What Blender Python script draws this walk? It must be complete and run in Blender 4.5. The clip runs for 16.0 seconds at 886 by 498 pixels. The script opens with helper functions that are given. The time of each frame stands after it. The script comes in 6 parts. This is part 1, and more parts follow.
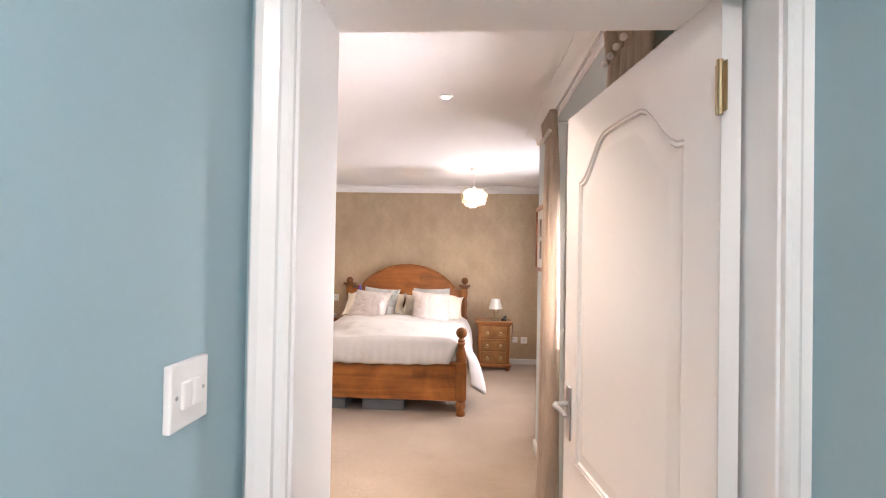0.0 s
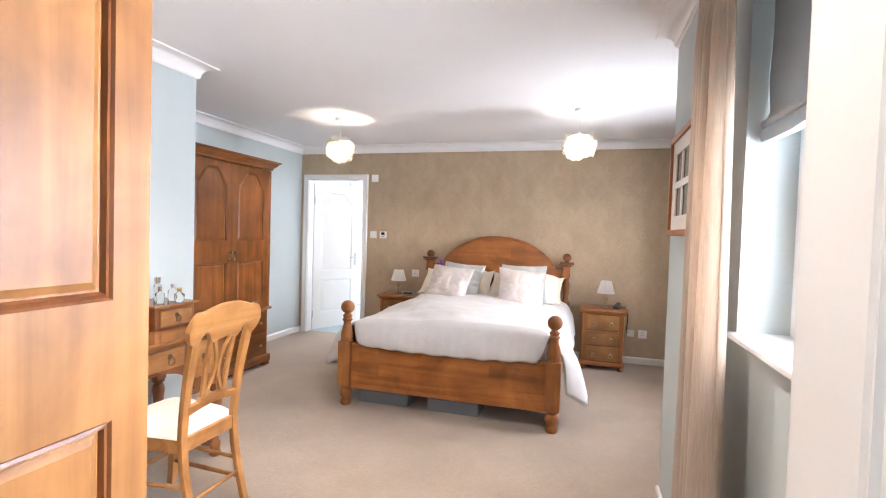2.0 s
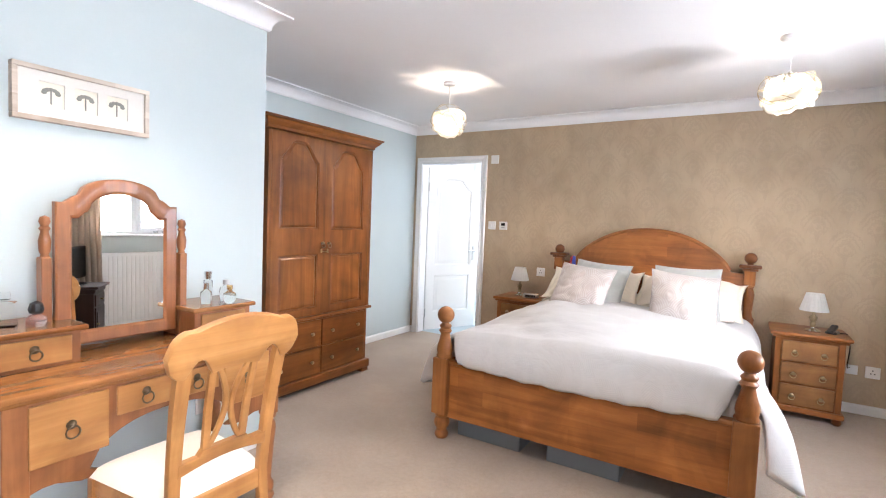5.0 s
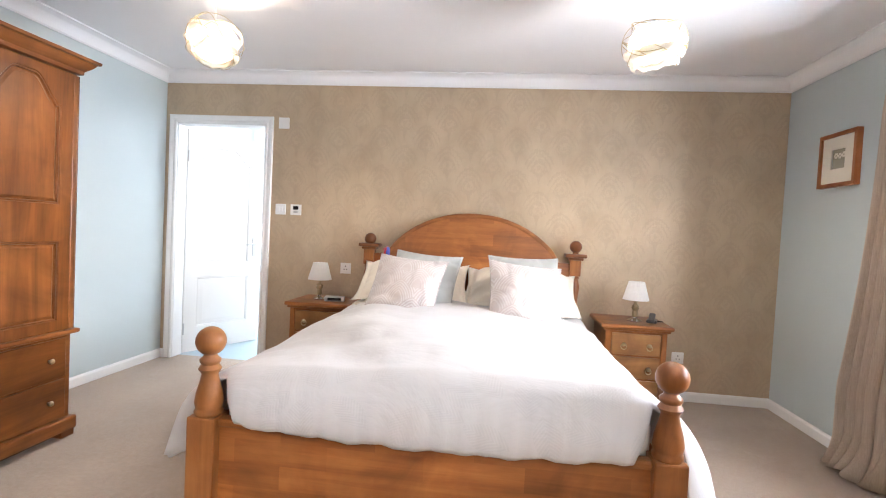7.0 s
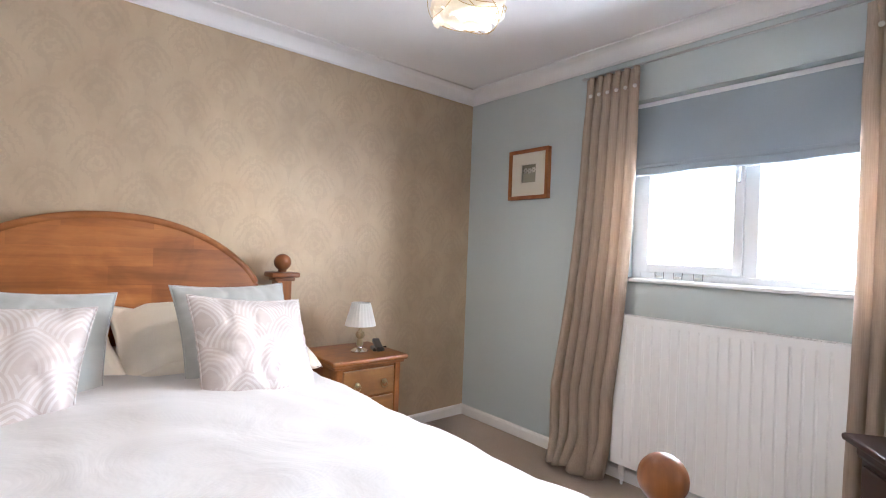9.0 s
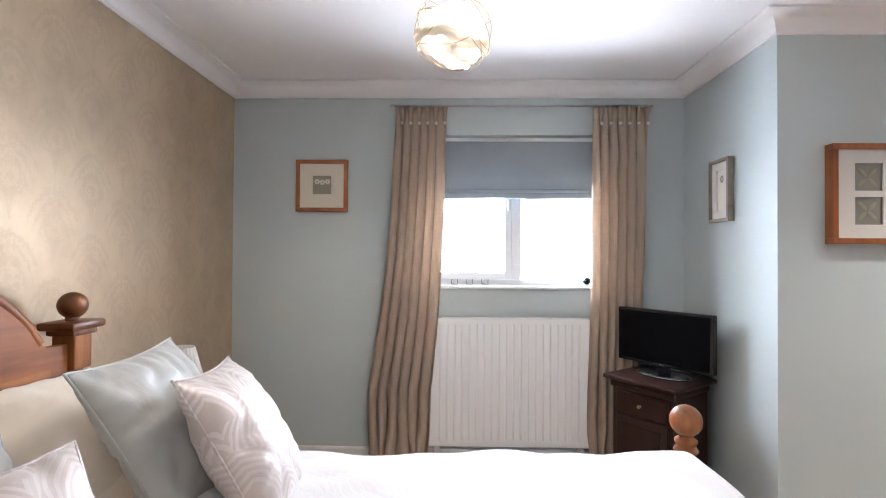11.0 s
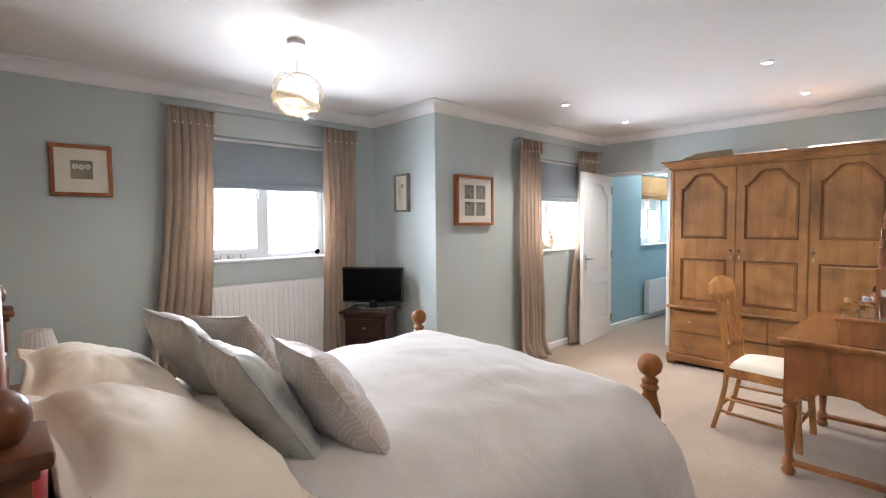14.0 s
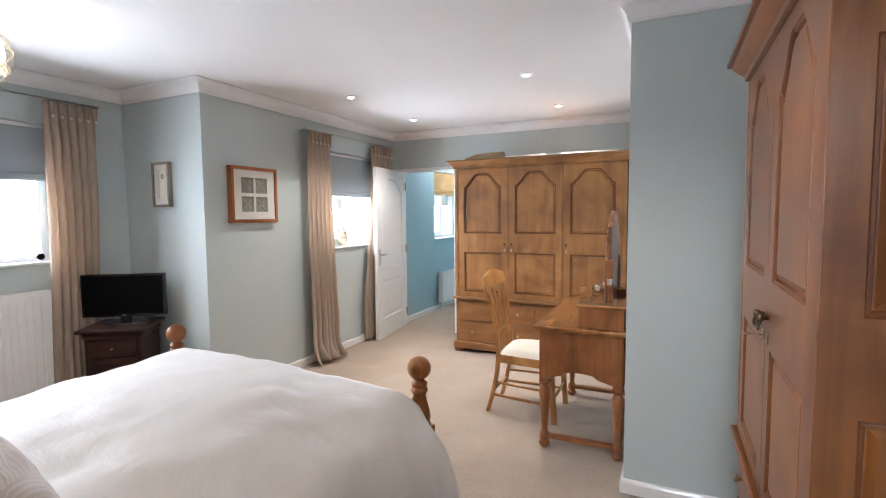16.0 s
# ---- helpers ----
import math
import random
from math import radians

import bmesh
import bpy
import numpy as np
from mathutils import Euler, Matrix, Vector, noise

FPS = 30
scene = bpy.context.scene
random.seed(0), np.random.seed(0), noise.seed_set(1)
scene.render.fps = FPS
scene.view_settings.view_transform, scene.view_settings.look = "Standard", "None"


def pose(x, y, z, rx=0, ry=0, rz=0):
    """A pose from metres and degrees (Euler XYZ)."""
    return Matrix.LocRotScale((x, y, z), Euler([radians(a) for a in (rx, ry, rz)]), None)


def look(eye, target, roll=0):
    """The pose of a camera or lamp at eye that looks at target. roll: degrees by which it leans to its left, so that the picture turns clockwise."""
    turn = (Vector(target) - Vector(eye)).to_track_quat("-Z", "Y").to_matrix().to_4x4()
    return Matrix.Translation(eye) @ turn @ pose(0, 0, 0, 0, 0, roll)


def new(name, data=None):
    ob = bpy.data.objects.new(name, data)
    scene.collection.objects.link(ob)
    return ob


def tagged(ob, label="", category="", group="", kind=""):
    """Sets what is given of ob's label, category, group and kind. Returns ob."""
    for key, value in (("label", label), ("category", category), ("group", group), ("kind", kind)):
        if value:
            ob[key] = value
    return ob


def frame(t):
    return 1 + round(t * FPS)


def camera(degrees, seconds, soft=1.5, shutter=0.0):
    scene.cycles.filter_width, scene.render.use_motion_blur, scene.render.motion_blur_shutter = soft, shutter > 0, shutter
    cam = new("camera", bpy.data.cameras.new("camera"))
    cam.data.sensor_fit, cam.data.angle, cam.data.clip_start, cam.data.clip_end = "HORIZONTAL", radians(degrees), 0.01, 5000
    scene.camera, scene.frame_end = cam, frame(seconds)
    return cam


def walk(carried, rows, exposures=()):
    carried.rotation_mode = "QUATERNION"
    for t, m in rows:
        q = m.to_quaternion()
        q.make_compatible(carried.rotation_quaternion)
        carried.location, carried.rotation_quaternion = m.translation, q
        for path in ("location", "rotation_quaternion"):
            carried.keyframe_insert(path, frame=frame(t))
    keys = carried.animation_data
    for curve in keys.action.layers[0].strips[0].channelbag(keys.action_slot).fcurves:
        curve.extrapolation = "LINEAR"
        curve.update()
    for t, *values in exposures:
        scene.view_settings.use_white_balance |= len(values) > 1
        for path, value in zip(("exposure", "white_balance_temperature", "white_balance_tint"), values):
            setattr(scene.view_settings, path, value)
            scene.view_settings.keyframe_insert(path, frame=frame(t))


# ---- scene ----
cam = camera(84.8, 16.0, 1.1)
PATH = [
    (0, (-0.049, 0.169, 1.479), (-0.161, 2.165, 1.504), 1.0),
    (0.5, (-0.001, 0.446, 1.467), (-0.093, 2.444, 1.477), 1.6),
    (0.7, (0.012, 0.563, 1.451), (-0.075, 2.561, 1.457), 1.4),
    (1, (0.038, 0.715, 1.468), (-0.079, 2.711, 1.455), 1.5),
    (1.5, (0.053, 1.005, 1.37), (-0.236, 2.984, 1.347), 1.6),
    (2, (0.047, 1.246, 1.355), (-0.506, 3.167, 1.292), 1.8),
    (2.5, (0.05, 1.475, 1.344), (-0.801, 3.283, 1.254), 2.0),
    (3, (0.038, 1.65, 1.36), (-1.063, 3.316, 1.251), 2.0),
    (5.5, (-0.266, 2.346, 1.287), (-1.266, 4.075, 1.181), 2.5),
    (6, (-0.377, 2.608, 1.23), (-1.183, 4.436, 1.13), 2.6),
    (6.5, (-0.527, 2.834, 1.208), (-1.08, 4.754, 1.12), 2.7),
    (7, (-0.693, 3.046, 1.191), (-0.919, 5.033, 1.123), 2.9),
    (7.5, (-0.827, 3.315, 1.208), (-0.678, 5.308, 1.136), 2.8),
    (8, (-0.91, 3.611, 1.197), (-0.39, 5.542, 1.165), 2.9),
    (8.5, (-1.055, 3.894, 1.218), (-0.134, 5.669, 1.203), 2.9),
    (9, (-1.156, 4.188, 1.228), (0.132, 5.717, 1.236), 2.2),
    (9.5, (-1.39, 4.461, 1.267), (0.225, 5.64, 1.285), 1.8),
    (10, (-1.56, 4.752, 1.292), (0.277, 5.545, 1.316), 1.2),
    (12.5, (-2.176, 6.409, 1.342), (-0.34, 5.617, 1.352), -0.2),
    (13, (-2.375, 6.593, 1.357), (-0.628, 5.619, 1.347), -0.4),
    (13.5, (-2.521, 6.729, 1.37), (-0.894, 5.568, 1.313), -0.4),
    (14, (-2.621, 6.768, 1.386), (-1.158, 5.407, 1.286), -0.5),
    (14.5, (-2.657, 6.782, 1.419), (-1.412, 5.221, 1.295), -0.6),
    (15, (-2.681, 6.753, 1.442), (-1.662, 5.037, 1.312), -0.7),
    (15.5, (-2.677, 6.679, 1.443), (-1.798, 4.888, 1.305), -0.6),
    (16, (-2.678, 6.503, 1.43), (-1.83, 4.697, 1.288), -0.5),
]
EXPOSURE = [
    (0, 0.48, 6900, 23),
    (0.5, 0.5, 7400, 25),
    (1.2, 0.58, 6750, 20),
    (3, 0.36, 6000, 15),
    (7, 0.76, 6000, 14),
    (9, 0.48, 5800, 14),
    (10, 0.50, 5750, 14),
    (13, 0.22, 6100, 14),
    (16, 0.20, 5950, 12),
]
walk(cam, [(t, look(eye, target, roll)) for t, eye, target, roll in PATH], EXPOSURE)

# ---- world and lights ----
WORLD = bpy.data.worlds.new("world")
scene.world = WORLD
WORLD.use_nodes = True
wn = WORLD.node_tree
sky = wn.nodes.new("ShaderNodeTexSky")
sky.sky_type, sky.sun_disc = "NISHITA", False
sky.sun_elevation, sky.sun_rotation = radians(42), radians(250)
wn.links.new(sky.outputs[0], wn.nodes["Background"].inputs[0])
wn.nodes["Background"].inputs[1].default_value = 0.12


def lamp(name, kind, m, energy, color, **more):
    data = bpy.data.lights.new(name, kind)
    data.energy, data.color = energy, color
    for key, value in more.items():
        if key == "size":
            data.size = value
        elif key == "size_y":
            data.shape, data.size_y = "RECTANGLE", value
        elif key == "radius":
            data.shadow_soft_size = value
        elif key == "angle":
            data.angle = value
        elif key == "spot":
            data.spot_size, data.spot_blend = value
    ob = new(name, data)
    ob.matrix_world = m
    return ob


DAY, WARM = (0.92, 0.965, 1.0), (1.0, 0.84, 0.64)
lamp("sun", "SUN", look((-20, -8, 20), (0, 4, 0)), 5.0, (1, 0.97, 0.92), angle=radians(12))
lamp("window_daylight", "AREA", look((1.672, 5.06, 1.40), (0, 5.06, 0.88)), 104, DAY, size=1.15, size_y=0.62)
lamp("window_daylight", "AREA", look((0.752, 2.15, 1.37), (-1, 2.15, 0.80)), 108, DAY, size=1.28, size_y=0.60)
lamp("window_daylight", "AREA", look((0.70, -0.435, 1.40), (0, -0.435, 1.2)), 12, DAY, size=0.95, size_y=0.66)
# unseen area lamp, added to brighten the windowless room beyond the north door
lamp("ensuite_fill", "AREA", look((-3.0, 8.9, 2.3), (-3.0, 7.6, 0.5)), 100, DAY, size=1.0, size_y=0.8)
for x in (-0.015, -2.224):
    lamp("pendant_bulb", "POINT", pose(x, 5.462, 2.115), 6.5, WARM, radius=0.005)
    # extra spot below the shade, added to stand for its downward glow
    lamp("pendant_shade_light", "SPOT", pose(x, 5.462, 1.985), 21, WARM, radius=0.10, spot=(radians(172), 0.5))
for x, y in ((-0.21, 3.05), (-0.21, 1.95), (-1.715, 3.02), (-1.715, 1.91)):
    lamp("downlight_bulb", "SPOT", pose(x, y, 2.412), 78, (1.0, 0.90, 0.76), radius=0.025, spot=(radians(110), 0.7))
# unseen hall downlight, assumed from highlights, added to brighten the door frame
lamp("downlight_bulb", "SPOT", pose(0.03, -0.55, 2.412), 94, (1.0, 0.97, 0.93), radius=0.025, spot=(radians(168), 0.4))


# ---- building helpers ----
def thing(name, loc=(0, 0, 0), rz=0.0, label="", category="", group="", kind=""):
    ob = new(name)
    ob.empty_display_size = 0.1
    ob.matrix_world = pose(*loc, 0, 0, rz)
    return tagged(ob, label, category, group, kind)


def part(name, bm, material, parent=None, label="", smooth=False, angle=None):
    bmesh.ops.recalc_face_normals(bm, faces=bm.faces)
    mesh = bpy.data.meshes.new(name)
    bm.to_mesh(mesh)
    bm.free()
    mesh.materials.append(material)
    if smooth:
        for p in mesh.polygons:
            p.use_smooth = True
        if angle:
            mesh.set_sharp_from_angle(angle=radians(angle))
    ob = new(name, mesh)
    if parent:
        ob.parent = parent
    if label:
        ob["label"] = label
    return ob


def structure(name, bm, material, label, category, smooth=False, angle=None):
    return tagged(part(name, bm, material, None, "", smooth, angle), label, category, "", "structure")


def solid(name, bm, material, label, category, m=None, smooth=False, angle=None, group=""):
    ob = part(name, bm, material, None, "", smooth, angle)
    if m is not None:
        ob.matrix_world = m
    return tagged(ob, label, category, group)


def block(x0, x1, y0, y1, z0, z1, bevel=0.0, bm=None, m=None):
    own = bm is None
    tmp = bmesh.new()
    bmesh.ops.create_cube(tmp, size=1, matrix=Matrix.Translation(((x0 + x1) / 2, (y0 + y1) / 2, (z0 + z1) / 2)) @ Matrix.Diagonal((abs(x1 - x0), abs(y1 - y0), abs(z1 - z0), 1)))
    if bevel:
        bmesh.ops.bevel(tmp, geom=tmp.edges[:], offset=bevel, segments=2, affect="EDGES", profile=0.5, clamp_overlap=True)
    if m is not None:
        tmp.transform(m)
    if own:
        return tmp
    return merge(bm, tmp)


def merge(bm, tmp):
    mesh = bpy.data.meshes.new("tmp")
    tmp.to_mesh(mesh)
    tmp.free()
    bm.from_mesh(mesh)
    bpy.data.meshes.remove(mesh)
    return bm


def lathe(profile, seg=20, bm=None, m=None, caps=True):
    """Profile of (radius, z) from bottom to top, turned round z."""
    own = bm is None
    tmp = bmesh.new()
    rings = []
    for r, z in profile:
        rings.append([tmp.verts.new((r * math.cos(2 * math.pi * i / seg), r * math.sin(2 * math.pi * i / seg), z)) for i in range(seg)])
    for a, b in zip(rings, rings[1:]):
        for i in range(seg):
            tmp.faces.new((a[i], a[(i + 1) % seg], b[(i + 1) % seg], b[i]))
    if caps:
        tmp.faces.new(rings[0][::-1])
        tmp.faces.new(rings[-1])
    bmesh.ops.remove_doubles(tmp, verts=tmp.verts, dist=0.00005)
    if m is not None:
        tmp.transform(m)
    return tmp if own else merge(bm, tmp)


def ball_profile(r, z, n=9, lo=-80, hi=90):
    return [(max(0.0004, r * math.cos(radians(lo + (hi - lo) * i / n))), z + r * math.sin(radians(lo + (hi - lo) * i / n))) for i in range(n + 1)]


def slab(outline, y0, y1, bevel=0.0, bm=None, m=None):
    """An outline of (x, z) given depth from y0 to y1."""
    own = bm is None
    tmp = bmesh.new()
    a = [tmp.verts.new((x, y0, z)) for x, z in outline]
    b = [tmp.verts.new((x, y1, z)) for x, z in outline]
    tmp.faces.new(a)
    tmp.faces.new(b[::-1])
    n = len(a)
    for i in range(n):
        tmp.faces.new((a[i], b[i], b[(i + 1) % n], a[(i + 1) % n]))
    bmesh.ops.recalc_face_normals(tmp, faces=tmp.faces)
    if bevel:
        edges = [e for e in tmp.edges if abs(e.verts[0].co.y - e.verts[1].co.y) < 1e-6]
        bmesh.ops.bevel(tmp, geom=edges, offset=bevel, segments=2, affect="EDGES", profile=0.5, clamp_overlap=True)
    if m is not None:
        tmp.transform(m)
    return tmp if own else merge(bm, tmp)


def tube(points, r, seg=8, bm=None, closed=False):
    own = bm is None
    tmp = bmesh.new()
    pts = [Vector(p) for p in points]
    n = len(pts)
    rings, up = [], Vector((0.13, 0.27, 0.95)).normalized()
    for i, p in enumerate(pts):
        a = pts[(i - 1) % n] if closed or i else pts[0]
        b = pts[(i + 1) % n] if closed or i < n - 1 else pts[-1]
        d = (b - a).normalized()
        u = d.cross(up)
        u = u.normalized() if u.length > 1e-4 else Vector((1, 0, 0))
        v = d.cross(u)
        rr = r[i] if isinstance(r, (list, tuple)) else r
        rings.append([tmp.verts.new(p + rr * (math.cos(2 * math.pi * k / seg) * u + math.sin(2 * math.pi * k / seg) * v)) for k in range(seg)])
    for i in range(n if closed else n - 1):
        a, b = rings[i], rings[(i + 1) % n]
        for k in range(seg):
            tmp.faces.new((a[k], a[(k + 1) % seg], b[(k + 1) % seg], b[k]))
    if not closed:
        tmp.faces.new(rings[0][::-1])
        tmp.faces.new(rings[-1])
    return tmp if own else merge(bm, tmp)


def offset_path(path, d, closed):
    """The path moved d to its left, with mitred corners."""
    out, n = [], len(path)
    for i, p in enumerate(path):
        p = Vector(p)
        ins = (p - Vector(path[i - 1])).normalized() if closed or i else None
        outs = (Vector(path[(i + 1) % n]) - p).normalized() if closed or i < n - 1 else None
        n1 = Vector((-ins.y, ins.x)) if ins else None
        n2 = Vector((-outs.y, outs.x)) if outs else None
        n1, n2 = n1 or n2, n2 or n1
        s = n1 + n2
        out.append(p + s * (d / (1 + n1.dot(n2))))
    return out


def run(path, profile, closed=False):
    """A moulding of profile (inward, z) swept along a plan path, room on the left."""
    bm = bmesh.new()
    rows = [[bm.verts.new((q.x, q.y, z)) for q in offset_path(path, d, closed)] for d, z in profile]
    n, k = len(path), len(profile)
    for j in range(k):
        a, b = rows[j], rows[(j + 1) % k]
        for i in range(n if closed else n - 1):
            bm.faces.new((a[i], a[(i + 1) % n], b[(i + 1) % n], b[i]))
    if not closed:
        bm.faces.new([r[0] for r in rows])
        bm.faces.new([r[-1] for r in rows][::-1])
    return bm


def arch_top(u, kind):
    """Height share of a panel's shaped top at u from -1 to 1."""
    a = abs(u)
    if kind == "ogee":
        if a > 0.86:
            return 0.0
        s = min(1.0, (0.86 - a) / 0.62)
        return 0.16 + 0.84 * (0.5 - 0.5 * math.cos(math.pi * s)) ** 0.8
    if kind == "camel":
        s = min(1.0, max(0.0, (0.96 - a) / 0.62))
        return (0.5 - 0.5 * math.cos(math.pi * s)) * 0.86 + 0.14 * math.cos(a * math.pi / 2)
    return 0.0


def panel_outline(x0, x1, z0, z1, rise=0.0, kind="flat", inset=0.0, n=22):
    x0, x1, z0, z1 = x0 + inset, x1 - inset, z0 + inset, z1 - inset
    pts = [(x0, z0), (x1, z0)]
    if rise <= 0:
        return pts + [(x1, z1), (x0, z1)]
    for i in range(n + 1):
        u = 1 - 2 * i / n
        pts.append((x0 + (x1 - x0) * (u + 1) / 2, z1 - rise + rise * arch_top(u, kind)))
    return pts


def panelled(bm, cell, opening, rise=0.0, kind="flat", depth=0.012, mould=None):
    """The frame round one panel: fills cell (x0, x1, z0, z1) at y = 0 but for the opening, whose edge is moulded back to y = depth."""
    x0, x1, z0, z1 = cell
    inner = panel_outline(*opening, rise, kind)
    cx = (opening[0] + opening[1]) / 2

    def rim(p, i):
        if i == 0:
            return (x0, z0)
        if i == 1:
            return (x1, z0)
        if i == 2:
            return (x1, z1)
        if i == len(inner) - 1:
            return (x0, z1)
        s = (p[0] - opening[0]) / (opening[1] - opening[0])
        return (x0 + s * (x1 - x0), z1)

    n = len(inner)
    outer_v = [bm.verts.new((*rim(p, i)[:1], 0, rim(p, i)[1])) for i, p in enumerate(inner)]
    loops = [outer_v, [bm.verts.new((p[0], 0, p[1])) for p in inner]]
    for inset, y in ((0.004, depth * 0.42), (0.010, depth * 0.25), (0.014, depth)):
        o = panel_outline(*opening, rise, kind, inset)
        loops.append([bm.verts.new((p[0], y, p[1])) for p in o])
    for k, (a, b) in enumerate(zip(loops, loops[1:])):
        if mould is not None and k > 0:
            a, b = [mould.verts.new(v.co) for v in a], [mould.verts.new(v.co) for v in b]
        for i in range(n):
            (mould if mould is not None and k > 0 else bm).faces.new((a[i], a[(i + 1) % n], b[(i + 1) % n], b[i]))
    if mould is not None:
        bmesh.ops.delete(bm, geom=[v for v in bm.verts if not v.link_faces], context="VERTS")
    return bm


def raised_field(opening, rise=0.0, kind="flat", depth=0.012, margin=0.045, proud=0.008):
    """The panel that sits in the opening: flat rim, sloped margin and raised middle."""
    bm = bmesh.new()
    loops = []
    for inset, y in ((0.008, depth + 0.003), (0.014, depth), (0.018, depth), (margin, depth - proud), (margin + 0.004, depth - proud)):
        loops.append([bm.verts.new((p[0], y, p[1])) for p in panel_outline(*opening, rise, kind, inset)])
    n = len(loops[0])
    for a, b in zip(loops, loops[1:]):
        for i in range(n):
            bm.faces.new((a[i], a[(i + 1) % n], b[(i + 1) % n], b[i]))
    bm.faces.new(loops[-1])
    return bm


# ---- materials ----
class Mat:
    """A principled material with a few node shortcuts."""

    def __init__(self, name, color, rough=0.6, metal=0.0, **sockets):
        self.mat = bpy.data.materials.new(name)
        self.mat.use_nodes = True
        self.tree = self.mat.node_tree
        self.bsdf = self.tree.nodes["Principled BSDF"]
        self.bsdf.inputs["Base Color"].default_value = (*color, 1)
        self.bsdf.inputs["Roughness"].default_value = rough
        self.bsdf.inputs["Metallic"].default_value = metal
        for key, value in sockets.items():
            self.bsdf.inputs[key.replace("_", " ")].default_value = value
        self.height = None

    def node(self, kind, operation=None, data_type=None, blend_type=None):
        n = self.tree.nodes.new(kind)
        if operation:
            n.operation = operation
        if data_type:
            n.data_type = data_type
        if blend_type:
            n.blend_type = blend_type
        return n

    def link(self, a, b):
        self.tree.links.new(a, b)

    def coords(self, scale=(1, 1, 1), rot=(0, 0, 0), kind="Object"):
        tc, mp = self.node("ShaderNodeTexCoord"), self.node("ShaderNodeMapping")
        mp.inputs["Scale"].default_value, mp.inputs["Rotation"].default_value = scale, rot
        self.link(tc.outputs[kind], mp.inputs["Vector"])
        return mp.outputs["Vector"]

    def noise(self, scale, detail=4, rough=0.55, vec=None, distortion=0.0):
        n = self.node("ShaderNodeTexNoise")
        n.inputs["Scale"].default_value, n.inputs["Detail"].default_value = scale, detail
        n.inputs["Roughness"].default_value, n.inputs["Distortion"].default_value = rough, distortion
        self.link(vec if vec is not None else self.coords(), n.inputs["Vector"])
        return n.outputs["Fac"]

    def ramp(self, fac, stops):
        r = self.node("ShaderNodeValToRGB")
        while len(r.color_ramp.elements) < len(stops):
            r.color_ramp.elements.new(0.5)
        for e, (pos, c) in zip(r.color_ramp.elements, stops):
            e.position, e.color = pos, (*c, 1) if len(c) == 3 else c
        self.link(fac, r.inputs["Fac"])
        return r.outputs["Color"]

    def math(self, op, a, b=None):
        n = self.node("ShaderNodeMath", operation=op)
        for i, v in enumerate((a, b)):
            if v is None:
                continue
            if isinstance(v, (int, float)):
                n.inputs[i].default_value = v
            else:
                self.link(v, n.inputs[i])
        return n.outputs[0]

    def mix(self, fac, a, b, blend="MIX"):
        n = self.node("ShaderNodeMix", data_type="RGBA", blend_type=blend)
        for i, v in ((0, fac), (6, a), (7, b)):
            if isinstance(v, (int, float)):
                n.inputs[i].default_value = v
            elif isinstance(v, tuple):
                n.inputs[i].default_value = (*v, 1)
            else:
                self.link(v, n.inputs[i])
        return n.outputs[2]

    def color(self, out):
        self.link(out, self.bsdf.inputs["Base Color"])
        return self

    def rough(self, fac, lo, hi):
        n = self.node("ShaderNodeMapRange")
        n.inputs["To Min"].default_value, n.inputs["To Max"].default_value = lo, hi
        self.link(fac, n.inputs["Value"])
        self.link(n.outputs[0], self.bsdf.inputs["Roughness"])
        return self

    def bump(self, fac, strength=0.2, distance=0.002):
        n = self.node("ShaderNodeBump")
        n.inputs["Strength"].default_value, n.inputs["Distance"].default_value = strength, distance
        self.link(fac, n.inputs["Height"])
        if self.height is not None:
            self.link(self.height, n.inputs["Normal"])
        self.height = n.outputs[0]
        self.link(self.height, self.bsdf.inputs["Normal"])
        return self

    def vary(self, color, amount=0.06, scale=1.3, fine=60):
        """Slow and fine brightness changes round a colour."""
        lo = tuple(c * (1 - amount) for c in color)
        hi = tuple(min(1, c * (1 + amount)) for c in color)
        big = self.ramp(self.noise(scale, 5), [(0.3, lo), (0.7, hi)])
        f = self.ramp(self.noise(fine, 3), [(0.3, (1 - amount / 2,) * 3), (0.7, (1, 1, 1))])
        return self.mix(1.0, big, f, "MULTIPLY")


def paint(name, color, rough=0.55, bump=0.06, amount=0.03):
    m = Mat(name, color, rough)
    m.color(m.vary(color, amount, 0.9, 90))
    m.bump(m.noise(260, 3), bump, 0.001)
    m.rough(m.noise(4, 3), rough - 0.06, rough + 0.06)
    return m.mat


